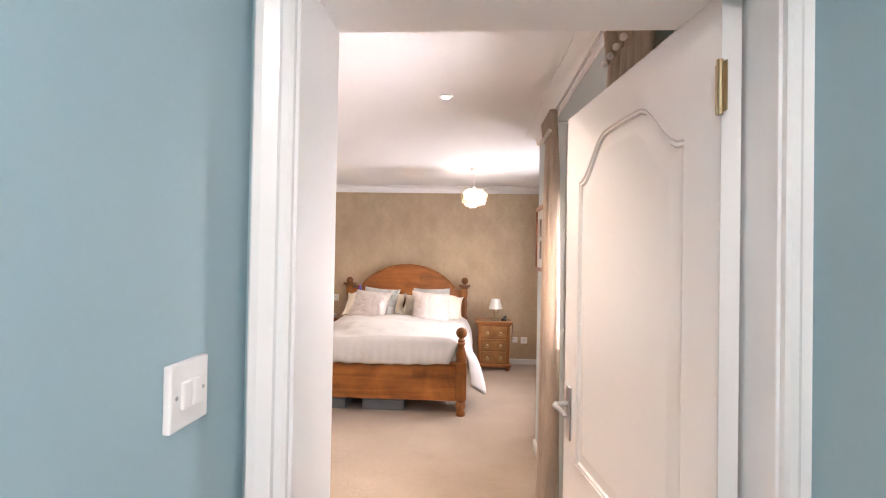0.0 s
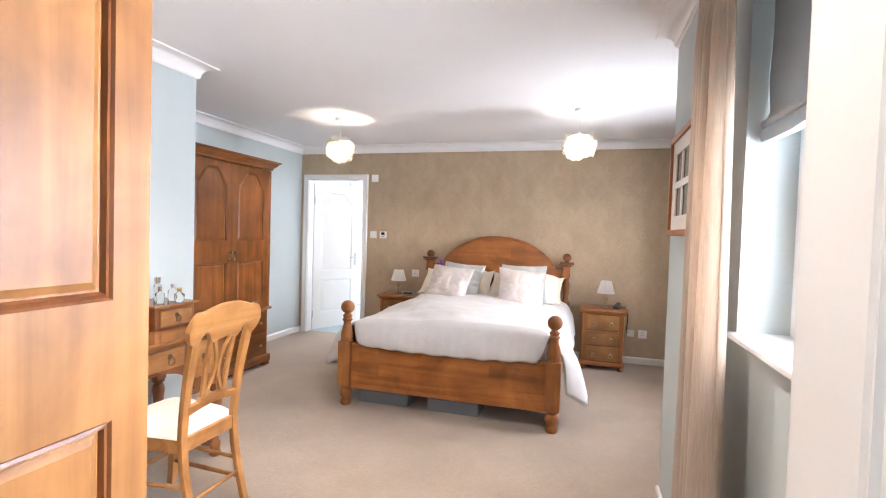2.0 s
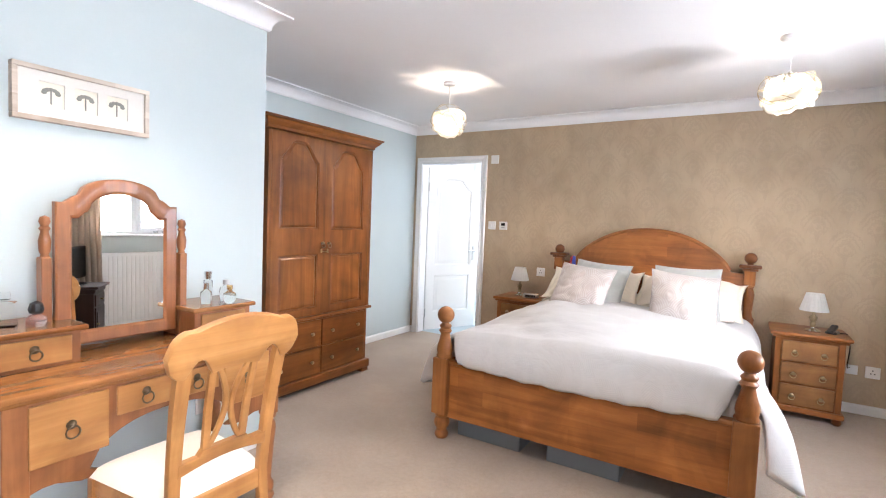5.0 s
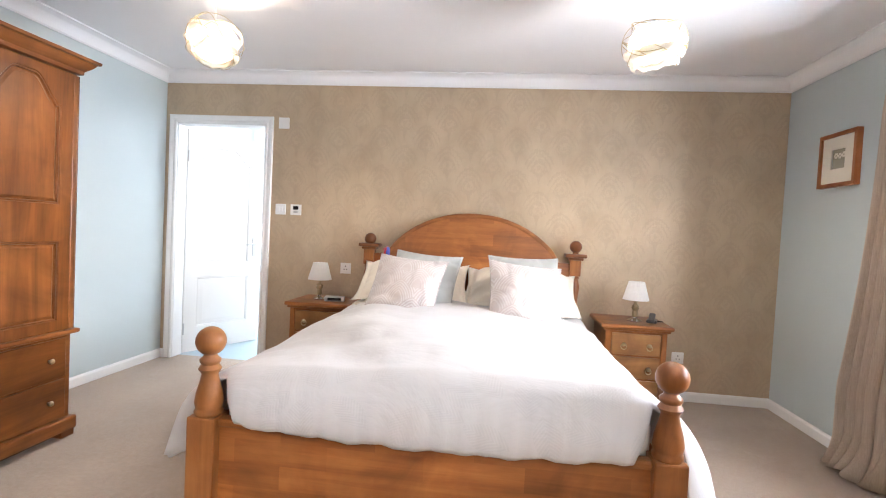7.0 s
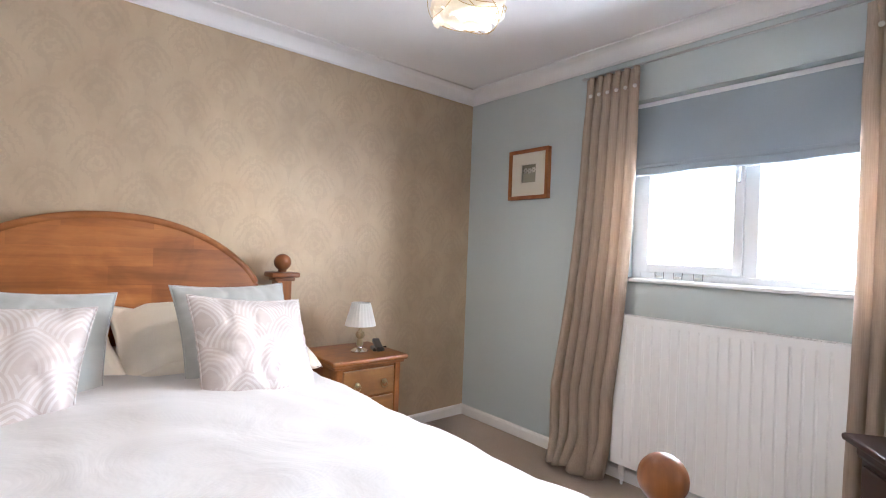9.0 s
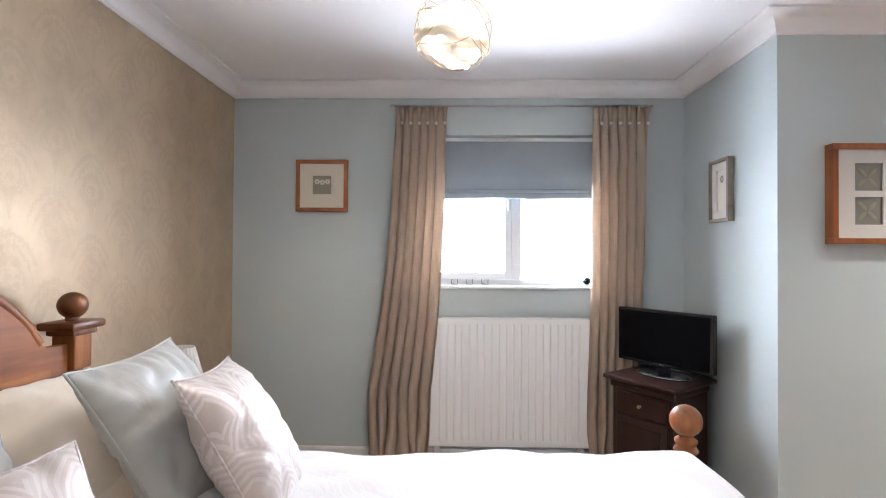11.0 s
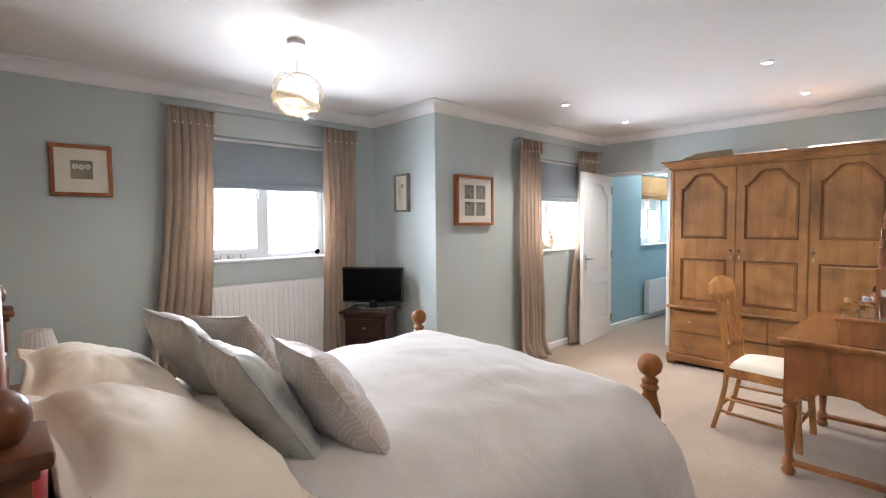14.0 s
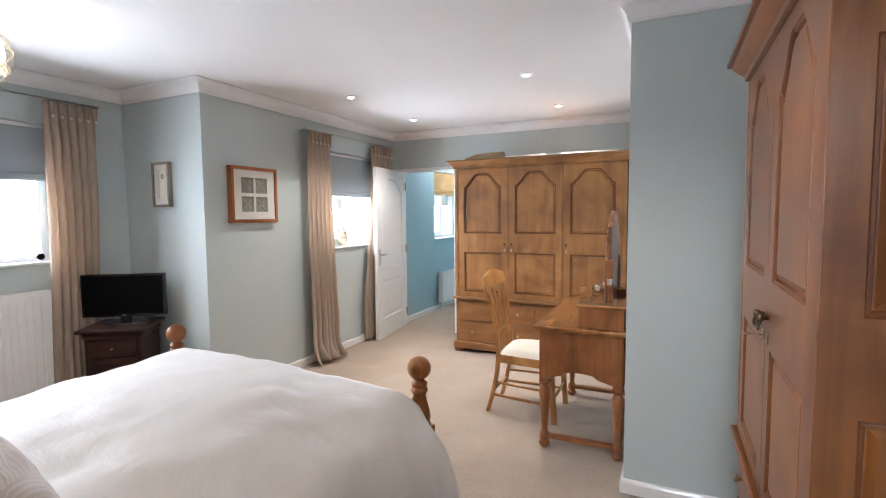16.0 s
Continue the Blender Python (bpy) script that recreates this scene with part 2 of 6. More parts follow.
def wood(name, dark, mid, light, along="z", rough=0.40, scale=1.0, staves=False, coat=0.16, coat_rough=0.16):
    m = Mat(name, mid, rough)
    s = {"x": (0.9, 13, 13), "y": (13, 0.9, 13), "z": (13, 13, 0.9)}[along]
    info = m.node("ShaderNodeObjectInfo")
    shift = m.node("ShaderNodeVectorMath", operation="ADD")
    spread = m.math("MULTIPLY", info.outputs["Random"], 37.0)
    comb = m.node("ShaderNodeCombineXYZ")
    for i in range(3):
        m.link(spread, comb.inputs[i])
    m.link(m.coords(tuple(v * scale for v in s)), shift.inputs[0])
    m.link(comb.outputs[0], shift.inputs[1])
    vec = shift.outputs[0]
    grain = m.noise(1.0, 6, 0.62, vec, 0.9)
    fine = m.noise(6.0, 4, 0.7, vec, 0.2)
    c = m.ramp(grain, [(0.26, dark), (0.5, mid), (0.74, light)])
    c = m.mix(0.22, c, m.ramp(fine, [(0.25, dark), (0.7, light)]), "OVERLAY")
    tone = m.ramp(m.noise(2.1 * scale, 4, 0.55, m.coords((1.5, 1.5, 1.5)), 0.8), [(0.32, (0.66, 0.60, 0.54)), (0.68, (1.22, 1.22, 1.2))])
    c = m.mix(1.0, c, tone, "MULTIPLY")
    if staves:
        br = m.node("ShaderNodeTexBrick")
        br.inputs["Scale"].default_value, br.inputs["Mortar Size"].default_value = 1.0, 0.0
        br.inputs["Brick Width"].default_value, br.inputs["Row Height"].default_value = 0.34, 0.085
        br.inputs["Color1"].default_value, br.inputs["Color2"].default_value = (0.74, 0.69, 0.64, 1), (1.22, 1.23, 1.22, 1)
        m.link(m.coords((1, 1, 1), (radians(90), 0, 0)), br.inputs["Vector"])
        c = m.mix(0.7, c, br.outputs["Color"], "MULTIPLY")
    per = m.math("ADD", m.math("MULTIPLY", info.outputs["Random"], 0.16), 0.92)
    hsv = m.node("ShaderNodeHueSaturation")
    m.link(per, hsv.inputs["Value"])
    m.link(c, hsv.inputs["Color"])
    m.color(hsv.outputs[0])
    m.rough(grain, rough - 0.06, rough + 0.1)
    m.bump(fine, 0.08, 0.001)
    m.bsdf.inputs["Coat Weight"].default_value = coat
    m.bsdf.inputs["Coat Roughness"].default_value = coat_rough
    m.bsdf.inputs["Specular IOR Level"].default_value = 0.32
    return m.mat


def cloth(name, color, rough=0.85, weave=520, bump=0.15, amount=0.06, sheen=0.2, through_light=0.0, wrinkle=0.0, slub=False):
    m = Mat(name, color, rough)
    tint = m.vary(color, amount, 3.0, 140)
    if slub:
        thread = m.noise(1.0, 4, 0.7, m.coords((260, 260, 5)))
        tint = m.mix(1.0, tint, m.ramp(thread, [(0.3, (0.74, 0.72, 0.70)), (0.7, (1.15, 1.14, 1.12))]), "MULTIPLY")
        m.bump(thread, 0.4, 0.002)
    m.color(tint)
    m.bsdf.inputs["Sheen Weight"].default_value = sheen
    if wrinkle:
        m.bump(m.noise(7, 5, 0.55, None, 0.6), wrinkle, 0.02)
    m.bump(m.noise(weave, 2), bump, 0.0008)
    if through_light:
        tr = m.node("ShaderNodeBsdfTranslucent")
        tr.inputs[0].default_value = (*color, 1)
        mx = m.node("ShaderNodeMixShader")
        mx.inputs[0].default_value = through_light
        m.link(m.bsdf.outputs[0], mx.inputs[1])
        m.link(tr.outputs[0], mx.inputs[2])
        m.link(mx.outputs[0], m.tree.nodes["Material Output"].inputs["Surface"])
    return m.mat


def metal(name, color, rough=0.25):
    m = Mat(name, color, rough, 1.0)
    m.rough(m.noise(60, 3), rough - 0.06, rough + 0.1)
    return m.mat


def glowing(name, color, strength, base=(0.9, 0.9, 0.88)):
    m = Mat(name, base, 0.5)
    m.bsdf.inputs["Emission Color"].default_value = (*color, 1)
    m.bsdf.inputs["Emission Strength"].default_value = strength
    return m.mat


def carpet_material():
    m = Mat("carpet", (0.42, 0.36, 0.30), 0.95)
    base = m.ramp(m.noise(1.7, 5, 0.6), [(0.3, (0.31, 0.255, 0.205)), (0.7, (0.405, 0.34, 0.28))])
    tuft = m.noise(330, 3, 0.7)
    clump = m.noise(45, 4, 0.65)
    c = m.mix(0.55, base, m.ramp(tuft, [(0.3, (0.22, 0.18, 0.15)), (0.65, (0.6, 0.54, 0.47))]), "OVERLAY")
    c = m.mix(0.35, c, m.ramp(clump, [(0.35, (0.3, 0.26, 0.22)), (0.65, (0.55, 0.49, 0.43))]), "OVERLAY")
    m.color(c)
    m.bump(clump, 0.35, 0.006)
    m.bump(tuft, 0.6, 0.004)
    m.bsdf.inputs["Sheen Weight"].default_value = 0.25
    return m.mat


def wallpaper_material():
    """Matt bronze paper with a paler metallic damask printed on it, in half-drop rows."""
    m = Mat("damask_wallpaper", (0.36, 0.29, 0.2), 0.5)
    sep = m.node("ShaderNodeSeparateXYZ")
    m.link(m.coords(), sep.inputs[0])
    x, z = sep.outputs[0], sep.outputs[2]
    wx = m.math("DIVIDE", m.math("ADD", x, 0.59 - 0.09), 0.18)
    col = m.math("FLOOR", wx)
    u = m.math("ABSOLUTE", m.math("SUBTRACT", m.math("FRACT", wx), 0.5))
    drop = m.math("MULTIPLY", m.math("MODULO", col, 2.0), 0.5)
    v = m.math("SUBTRACT", m.math("FRACT", m.math("ADD", m.math("DIVIDE", m.math("ADD", z, 0.05), 0.325), drop)), 0.5)
    # palmette: drooping fronds over a small shield, with a pointed tail below
    wob = m.math("MULTIPLY", m.math("SUBTRACT", m.noise(60, 5), 0.5), 0.24)

    def frond(u, v, top, drop, thick, reach):
        """A stroke that falls away from the middle line as a parabola, to u = reach."""
        mid = m.math("SUBTRACT", top, m.math("MULTIPLY", m.math("MULTIPLY", u, u), drop))
        off = m.math("ABSOLUTE", m.math("ADD", m.math("SUBTRACT", v, mid), wob))
        saw = m.math("MULTIPLY", m.math("SINE", m.math("MULTIPLY", u, 62.0)), thick * 0.35)
        return m.math("MULTIPLY", m.math("LESS_THAN", off, m.math("ADD", thick, saw)), m.math("LESS_THAN", u, reach))

    def palmette(u, v):
        r = m.math("SQRT", m.math("ADD", m.math("POWER", m.math("MULTIPLY", u, 0.6), 2.0), m.math("POWER", m.math("ABSOLUTE", m.math("ADD", v, 0.03)), 2.0)))
        ring = m.math("LESS_THAN", m.math("ABSOLUTE", m.math("SUBTRACT", m.math("ADD", r, wob), 0.14)), 0.026)
        heart = m.math("LESS_THAN", m.math("ADD", r, wob), 0.05)
        tail = m.math("MULTIPLY", m.math("LESS_THAN", m.math("ADD", u, m.math("MULTIPLY", wob, 0.4)), m.math("MULTIPLY", m.math("ADD", v, 0.46), 0.42)), m.math("LESS_THAN", v, -0.17))
        out = m.math("MAXIMUM", m.math("MAXIMUM", ring, heart), tail)
        for top, drop, thick, reach in ((0.39, 0.85, 0.036, 0.62), (0.28, 1.25, 0.032, 0.52), (0.17, 2.0, 0.028, 0.40), (-0.20, -0.9, 0.024, 0.34)):
            out = m.math("MAXIMUM", out, frond(u, v, top, drop, thick, reach))
        return out

    # the fronds of the neighbouring column reach into this one
    other = m.math("SUBTRACT", m.math("FRACT", m.math("ADD", v, 1.0)), 0.5)
    motif = m.math("MAXIMUM", palmette(u, v), palmette(m.math("SUBTRACT", 1.0, u), other))
    worn = m.ramp(m.noise(70, 5, 0.7), [(0.3, (0, 0, 0)), (0.65, (1, 1, 1))])
    fac = m.math("MULTIPLY", motif, m.math("ADD", m.math("MULTIPLY", worn, 0.75), 0.25))
    streak = m.noise(1.0, 5, 0.6, m.coords((5, 5, 3.2)))
    ground = m.mix(0.5, m.vary((0.50, 0.385, 0.262), 0.08, 2.0, 70), m.ramp(streak, [(0.3, (0.41, 0.31, 0.205)), (0.7, (0.61, 0.485, 0.335))]))
    m.color(m.mix(m.math("MULTIPLY", fac, 0.36), ground, (0.37, 0.28, 0.19)))
    m.rough(m.math("ADD", m.math("MULTIPLY", fac, 0.6), m.math("MULTIPLY", streak, 0.4)), 0.44, 0.68)
    m.link(m.math("SUBTRACT", 0.42, m.math("MULTIPLY", fac, 0.34)), m.bsdf.inputs["Metallic"])
    m.bump(fac, 0.12, 0.001)
    m.bump(m.noise(9, 5, 0.65), 0.07, 0.012)
    return m.mat


WALL = paint("duck_egg_wall_paint", (0.50, 0.56, 0.56), 0.6)
TEAL = paint("teal_hall_paint", (0.31, 0.455, 0.505), 0.6)
CEIL = paint("white_ceiling_paint", (0.84, 0.83, 0.83), 0.75, 0.04)
GLOSS = paint("white_gloss_paint", (0.82, 0.81, 0.79), 0.18, 0.03, 0.015)
SATIN = paint("white_satin_paint", (0.80, 0.79, 0.78), 0.42, 0.04, 0.02)
UPVC = paint("white_upvc", (0.82, 0.83, 0.84), 0.3, 0.01, 0.01)
PLASTIC = paint("white_plastic", (0.80, 0.79, 0.77), 0.35, 0.01, 0.01)
RADIATOR = paint("white_radiator_enamel", (0.80, 0.80, 0.79), 0.3, 0.02, 0.01)
PAPER = wallpaper_material()
CARPET = carpet_material()
PINE = wood("waxed_pine", (0.18, 0.063, 0.016), (0.285, 0.112, 0.029), (0.38, 0.168, 0.048), "z")
PINE_X = wood("waxed_pine_lengthwise", (0.18, 0.063, 0.016), (0.285, 0.112, 0.029), (0.38, 0.168, 0.048), "x")
PINE_Y = wood("waxed_pine_crosswise", (0.18, 0.063, 0.016), (0.285, 0.112, 0.029), (0.38, 0.168, 0.048), "y")
RUSSET = wood("russet_lacquered_pine", (0.115, 0.036, 0.007), (0.195, 0.068, 0.014), (0.275, 0.108, 0.026), "z", 0.34, 1.0, False, 0.18, 0.2)
RUSSET_X = wood("russet_lacquered_pine_lengthwise", (0.115, 0.036, 0.007), (0.195, 0.068, 0.014), (0.275, 0.108, 0.026), "x", 0.34, 1.0, False, 0.18, 0.2)
GOLDEN = wood("golden_pine", (0.21, 0.098, 0.031), (0.295, 0.146, 0.048), (0.375, 0.195, 0.070), "z", 0.42, 1.0, False, 0.35, 0.42)
GOLDEN_X = wood("golden_pine_lengthwise", (0.21, 0.098, 0.031), (0.295, 0.146, 0.048), (0.375, 0.195, 0.070), "x", 0.42, 1.0, False, 0.35, 0.42)
PINE_BOARD = wood("waxed_pine_staves", (0.20, 0.070, 0.016), (0.32, 0.124, 0.032), (0.43, 0.185, 0.054), "x", 0.48, 1.0, True, 0.06)
# dark tone stands for shade in panel grooves; on bed caps it is real
SHADE_AND_CAP = wood("groove_shade_and_cap_wood", (0.11, 0.036, 0.010), (0.17, 0.06, 0.016), (0.24, 0.09, 0.026), "z")
HONEY = wood("honey_pine", (0.28, 0.130, 0.038), (0.385, 0.195, 0.064), (0.48, 0.27, 0.098), "z")
HONEY_X = wood("honey_pine_lengthwise", (0.28, 0.130, 0.038), (0.385, 0.195, 0.064), (0.48, 0.27, 0.098), "x")
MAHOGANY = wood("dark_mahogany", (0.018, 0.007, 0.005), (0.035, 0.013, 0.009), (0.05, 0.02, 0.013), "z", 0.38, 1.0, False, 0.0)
CHROME = metal("chrome", (0.75, 0.75, 0.76), 0.14)
BRASS = metal("aged_brass", (0.42, 0.33, 0.2), 0.3)
DARKBRASS = metal("dark_brass", (0.16, 0.12, 0.08), 0.35)
STEEL = metal("brushed_steel", (0.5, 0.5, 0.5), 0.3)
LINEN = cloth("beige_linen", (0.56, 0.455, 0.36), 0.9, 420, 0.3, 0.1, 0.15, 0.42, 0.0, True)
BLIND = cloth("grey_blue_blind_fabric", (0.35, 0.40, 0.435), 0.85, 500, 0.2, 0.04, 0.1, 0.12)
SHEET = cloth("white_cotton", (0.78, 0.74, 0.69), 0.75, 600, 0.1, 0.03, 0.2, 0.0, 0.10)
PILLOWC = cloth("cream_cotton", (0.80, 0.735, 0.62), 0.7, 600, 0.1, 0.03, 0.2, 0.0, 0.22)
GREYC = cloth("silver_grey_satin", (0.40, 0.41, 0.39), 0.45, 700, 0.05, 0.04, 0.3, 0.0, 0.25)
SEATC = cloth("cream_seat_fabric", (0.72, 0.67, 0.58), 0.85, 420, 0.2)
BLACK = paint("black_plastic", (0.012, 0.012, 0.013), 0.22, 0.01)
DARKGREY = paint("charcoal_plastic", (0.03, 0.03, 0.032), 0.4, 0.02)

# ---- structure: plan ----
H = 2.43
XE, XE2, XW, XW2 = 0.477, 1.38, -2.486, -3.55      # east walls (south, north part), west walls
YS, YJ, YC, YN = 1.22, 3.97, 3.938, 6.905          # south wall, jog, chimney corner, north wall
HALL_W, HALL_E, HALL_N, HALL_S = -0.43, 0.49, 0.98, -2.6
WIN_A = (4.48, 5.64, 1.10, 2.10)
WIN_B = (1.50, 2.80, 1.085, 2.085)
WIN_H = (-0.92, 0.05, 1.06, 2.08)
DOOR = (-0.345, 0.445, 1.965)                        # bedroom doorway
DOOR_N = (-3.435, -2.665, 2.00)                    # doorway in the north wall


def wall_y(y0, y1, x0, x1, openings=(), z1=H + 0.1):
    """A wall along x between y0 and y1, with openings (x0, x1, z0, z1)."""
    bm, x = bmesh.new(), x0
    for a, b, c, d in sorted(openings):
        block(x, a, y0, y1, 0, z1, bm=bm)
        if c > 0:
            block(a, b, y0, y1, 0, c, bm=bm)
        block(a, b, y0, y1, d, z1, bm=bm)
        x = b
    return block(x, x1, y0, y1, 0, z1, bm=bm)


def wall_x(x0, x1, y0, y1, openings=(), z1=H + 0.1):
    bm, y = bmesh.new(), y0
    for a, b, c, d in sorted(openings):
        block(x0, x1, y, a, 0, z1, bm=bm)
        if c > 0:
            block(x0, x1, a, b, 0, c, bm=bm)
        block(x0, x1, a, b, d, z1, bm=bm)
        y = b
    return block(x0, x1, y, y1, 0, z1, bm=bm)


structure("floor", block(-3.8, 1.7, HALL_S - 0.2, 7.0, -0.12, 0), CARPET, "beige cut-pile carpet over the whole bedroom floor", "carpet")
structure("ceiling", block(-3.8, 1.7, HALL_S - 0.2, 7.0, H, H + 0.12), CEIL, "smooth white painted ceiling", "ceiling")
structure("wall_north", wall_y(YN, YN + 0.12, XW2 - 0.1, XE2 + 0.3, [(DOOR_N[0] - 0.03, DOOR_N[1] + 0.03, 0, DOOR_N[2] + 0.03)]), PAPER, "feature wall in bronze damask wallpaper with metallic sheen", "wall")
structure("wall_east_north", wall_x(XE2, XE2 + 0.3, YJ, YN, [WIN_A]), WALL, "duck-egg blue painted wall with a window", "wall")
structure("wall_jog_east", wall_y(YJ - 0.2, YJ, XE + 0.28, XE2 + 0.3), WALL, "duck-egg blue return wall beside the window bay", "wall")
structure("wall_east_south", wall_x(XE, XE + 0.28, YS, YJ, [WIN_B]), WALL, "duck-egg blue painted wall with a window", "wall")
structure("wall_west_north", block(XW2 - 0.15, XW2, YC, YN, 0, H + 0.1), WALL, "duck-egg blue painted wall behind the wardrobe", "wall")
structure("wall_jog_west", block(XW2 - 0.15, XW, YC - 0.15, YC, 0, H + 0.1), WALL, "duck-egg blue return wall beside the wardrobe recess", "wall")
structure("wall_west_south", block(XW - 0.15, XW, YS - 0.2, YC - 0.15, 0, H + 0.1), WALL, "duck-egg blue painted wall behind the dressing table", "wall")
structure("wall_south", wall_y(HALL_N + 0.1, YS, XW, XE + 0.28, [(DOOR[0] - 0.03, DOOR[1] + 0.03, 0, DOOR[2] + 0.03)]), WALL, "duck-egg blue painted wall with the bedroom doorway", "wall")
structure("hall_wall_north", wall_y(HALL_N, HALL_N + 0.1, HALL_W - 0.15, HALL_E + 0.27, [(DOOR[0] - 0.03, DOOR[1] + 0.03, 0, DOOR[2] + 0.03)]), TEAL, "teal painted hall wall round the bedroom door", "wall")
structure("hall_wall_west", block(HALL_W - 0.15, HALL_W, HALL_S, HALL_N, 0, H + 0.1), TEAL, "teal painted hall wall with a light switch", "wall")
structure("hall_wall_east", wall_x(HALL_E, HALL_E + 0.27, HALL_S, HALL_N, [WIN_H]), TEAL, "teal painted hall wall with a window", "wall")
# unseen end wall, made white to bounce light back up the hall
structure("hall_wall_south", block(HALL_W - 0.15, HALL_E + 0.27, HALL_S - 0.15, HALL_S, 0, H + 0.1), CEIL, "unseen white end wall, added to close the hall", "wall")

ROOM = [(XE, YS), (XE, YJ), (XE2, YJ), (XE2, YN), (XW2, YN), (XW2, YC), (XW, YC), (XW, YS)]
COVE = [(0.0, H - 0.09), (0.010, H - 0.09), (0.012, H - 0.083)] + [(0.095 - 0.078 * math.cos(radians(a)), H - 0.083 + 0.074 * math.sin(radians(a))) for a in range(0, 91, 15)] + [(0.1, H - 0.009), (0.1, H), (0.0, H)]
structure("coving", run(ROOM, COVE, True), CEIL, "white plaster coving along the ceiling", "coving", True, 40)
SKIRT = [(0, 0), (0.017, 0), (0.017, 0.056), (0.012, 0.067), (0.004, 0.072), (0, 0.072)]
structure("baseboard", run([(DOOR[1] + 0.037, YS), (XE, YS + 0.001), (XE, YJ), (XE2, YJ), (XE2, YN), (DOOR_N[1] + 0.066, YN)], SKIRT), GLOSS, "white gloss skirting board along the window walls", "skirting")
structure("baseboard", run([(DOOR_N[0] - 0.066, YN), (XW2, YN), (XW2, YC), (XW, YC), (XW, YS), (DOOR[0] - 0.07, YS)], SKIRT), GLOSS, "white gloss skirting board along the west walls", "skirting")
structure("baseboard", run([(HALL_E, HALL_S), (HALL_E, HALL_N - 0.02)], SKIRT), GLOSS, "white gloss skirting board in the hall", "skirting")
structure("baseboard", run([(HALL_W, HALL_N - 0.02), (HALL_W, HALL_S)], SKIRT), GLOSS, "white gloss skirting board in the hall", "skirting")


def doorway(x0, x1, top, yf, yb, name, sides):
    """Lining and architraves of a doorway in a wall from yf to yb (yf < yb)."""
    bm = bmesh.new()
    block(x0 - 0.03, x0, yf, yb, 0, top, 0.002, bm)
    block(x1, x1 + 0.03, yf, yb, 0, top, 0.002, bm)
    block(x0 - 0.03, x1 + 0.03, yf, yb, top, top + 0.03, 0.002, bm)
    structure(name, bm, SATIN, "white satin door lining", "door frame")
    prof = [(0.0, 0.0), (0.0, 0.012), (0.006, 0.017), (0.018, 0.018), (0.026, 0.012), (0.05, 0.020), (0.064, 0.020), (0.068, 0.016), (0.068, 0.0)]
    for yface, sign in sides:
        bm = bmesh.new()
        rows = []
        for d, h in prof:
            y = yface + sign * h
            a, b, t = x0 - 0.006 - d, x1 + 0.006 + d, top + 0.006 + d
            rows.append([bm.verts.new(p) for p in ((a, y, 0), (a, y, t), (b, y, t), (b, y, 0))])
        for p, q in zip(rows, rows[1:] + rows[:1]):
            for i in range(3):
                bm.faces.new((p[i], p[i + 1], q[i + 1], q[i]))
        bm.faces.new([r[0] for r in rows])
        bm.faces.new([r[3] for r in rows])
        structure("architrave", bm, GLOSS, "white gloss moulded architrave round a doorway", "architrave")


doorway(*DOOR, HALL_N, YS, "door_frame", ((HALL_N, -1),))
doorway(*DOOR_N, YN, YN + 0.12, "door_frame", ((YN, -1),))


def lever_handle(parent, x, z, y, side, turn):
    """Lever on a long plate at local (x, z) of a leaf; side -1 front, 1 back; turn: the way that the lever points."""
    h = part("door_handle", block(x - 0.019, x + 0.019, y, y + side * 0.008, z - 0.09, z + 0.09, 0.003), STEEL, parent, "brushed steel lever handle")
    part("lever", tube([(x, y + side * 0.006, z + 0.03), (x, y + side * 0.05, z + 0.03), (x + turn * 0.02, y + side * 0.058, z + 0.03), (x + turn * 0.07, y + side * 0.056, z + 0.033), (x + turn * 0.115, y + side * 0.052, z + 0.024)], [0.009, 0.009, 0.009, 0.008, 0.007], 10), STEEL, h)
    return h


def panel_leaf(name, m, w, h, label, turn=-1):
    """A moulded two-panel door leaf, its upper panel with a swept, raised top; hinge at local x = 0, leaf along +x, 40 mm deep."""
    top = thing(name, label=label, category="door", kind="structure")
    top.matrix_world = m
    t = 0.038
    part("core", block(0.004, w - 0.004, 0.015, t - 0.015, 0.01, h - 0.004), GLOSS, top)
    s = 0.118
    cells = [((0, w, 0.008, 0.74), (s, w - s, 0.225, 0.675), 0, "flat"), ((0, w, 0.74, h), (s, w - s, 0.80, h - 0.115), 0.125, "camel")]
    for side in (0, 1):
        bm = bmesh.new()
        fl = Matrix.Identity(4) if side == 0 else Matrix.Translation((0, t, 0)) @ Matrix.Diagonal((1, -1, 1, 1))
        for cell, op, rise, kind in cells:
            panelled(bm, cell, op, rise, kind, 0.010)
        bmesh.ops.remove_doubles(bm, verts=bm.verts, dist=0.0002)
        bm.transform(fl)
        part("face", bm, GLOSS, top)
        for cell, op, rise, kind in cells:
            f = raised_field(op, rise, kind, 0.010, 0.055, 0.009)
            f.transform(fl)
            part("panel", f, GLOSS, top, "", True, 25)
    edge = bmesh.new()
    block(0, 0.004, 0.0, t, 0.008, h, bm=edge)
    block(w - 0.004, w, 0.0, t, 0.008, h, bm=edge)
    block(0, w, 0.0, t, h - 0.004, h, bm=edge)
    part("edge", edge, GLOSS, top)
    lever_handle(top, w - 0.06, 0.95, 0, -1, turn)
    lever_handle(top, w - 0.06, 0.95, t, 1, turn)
    return top


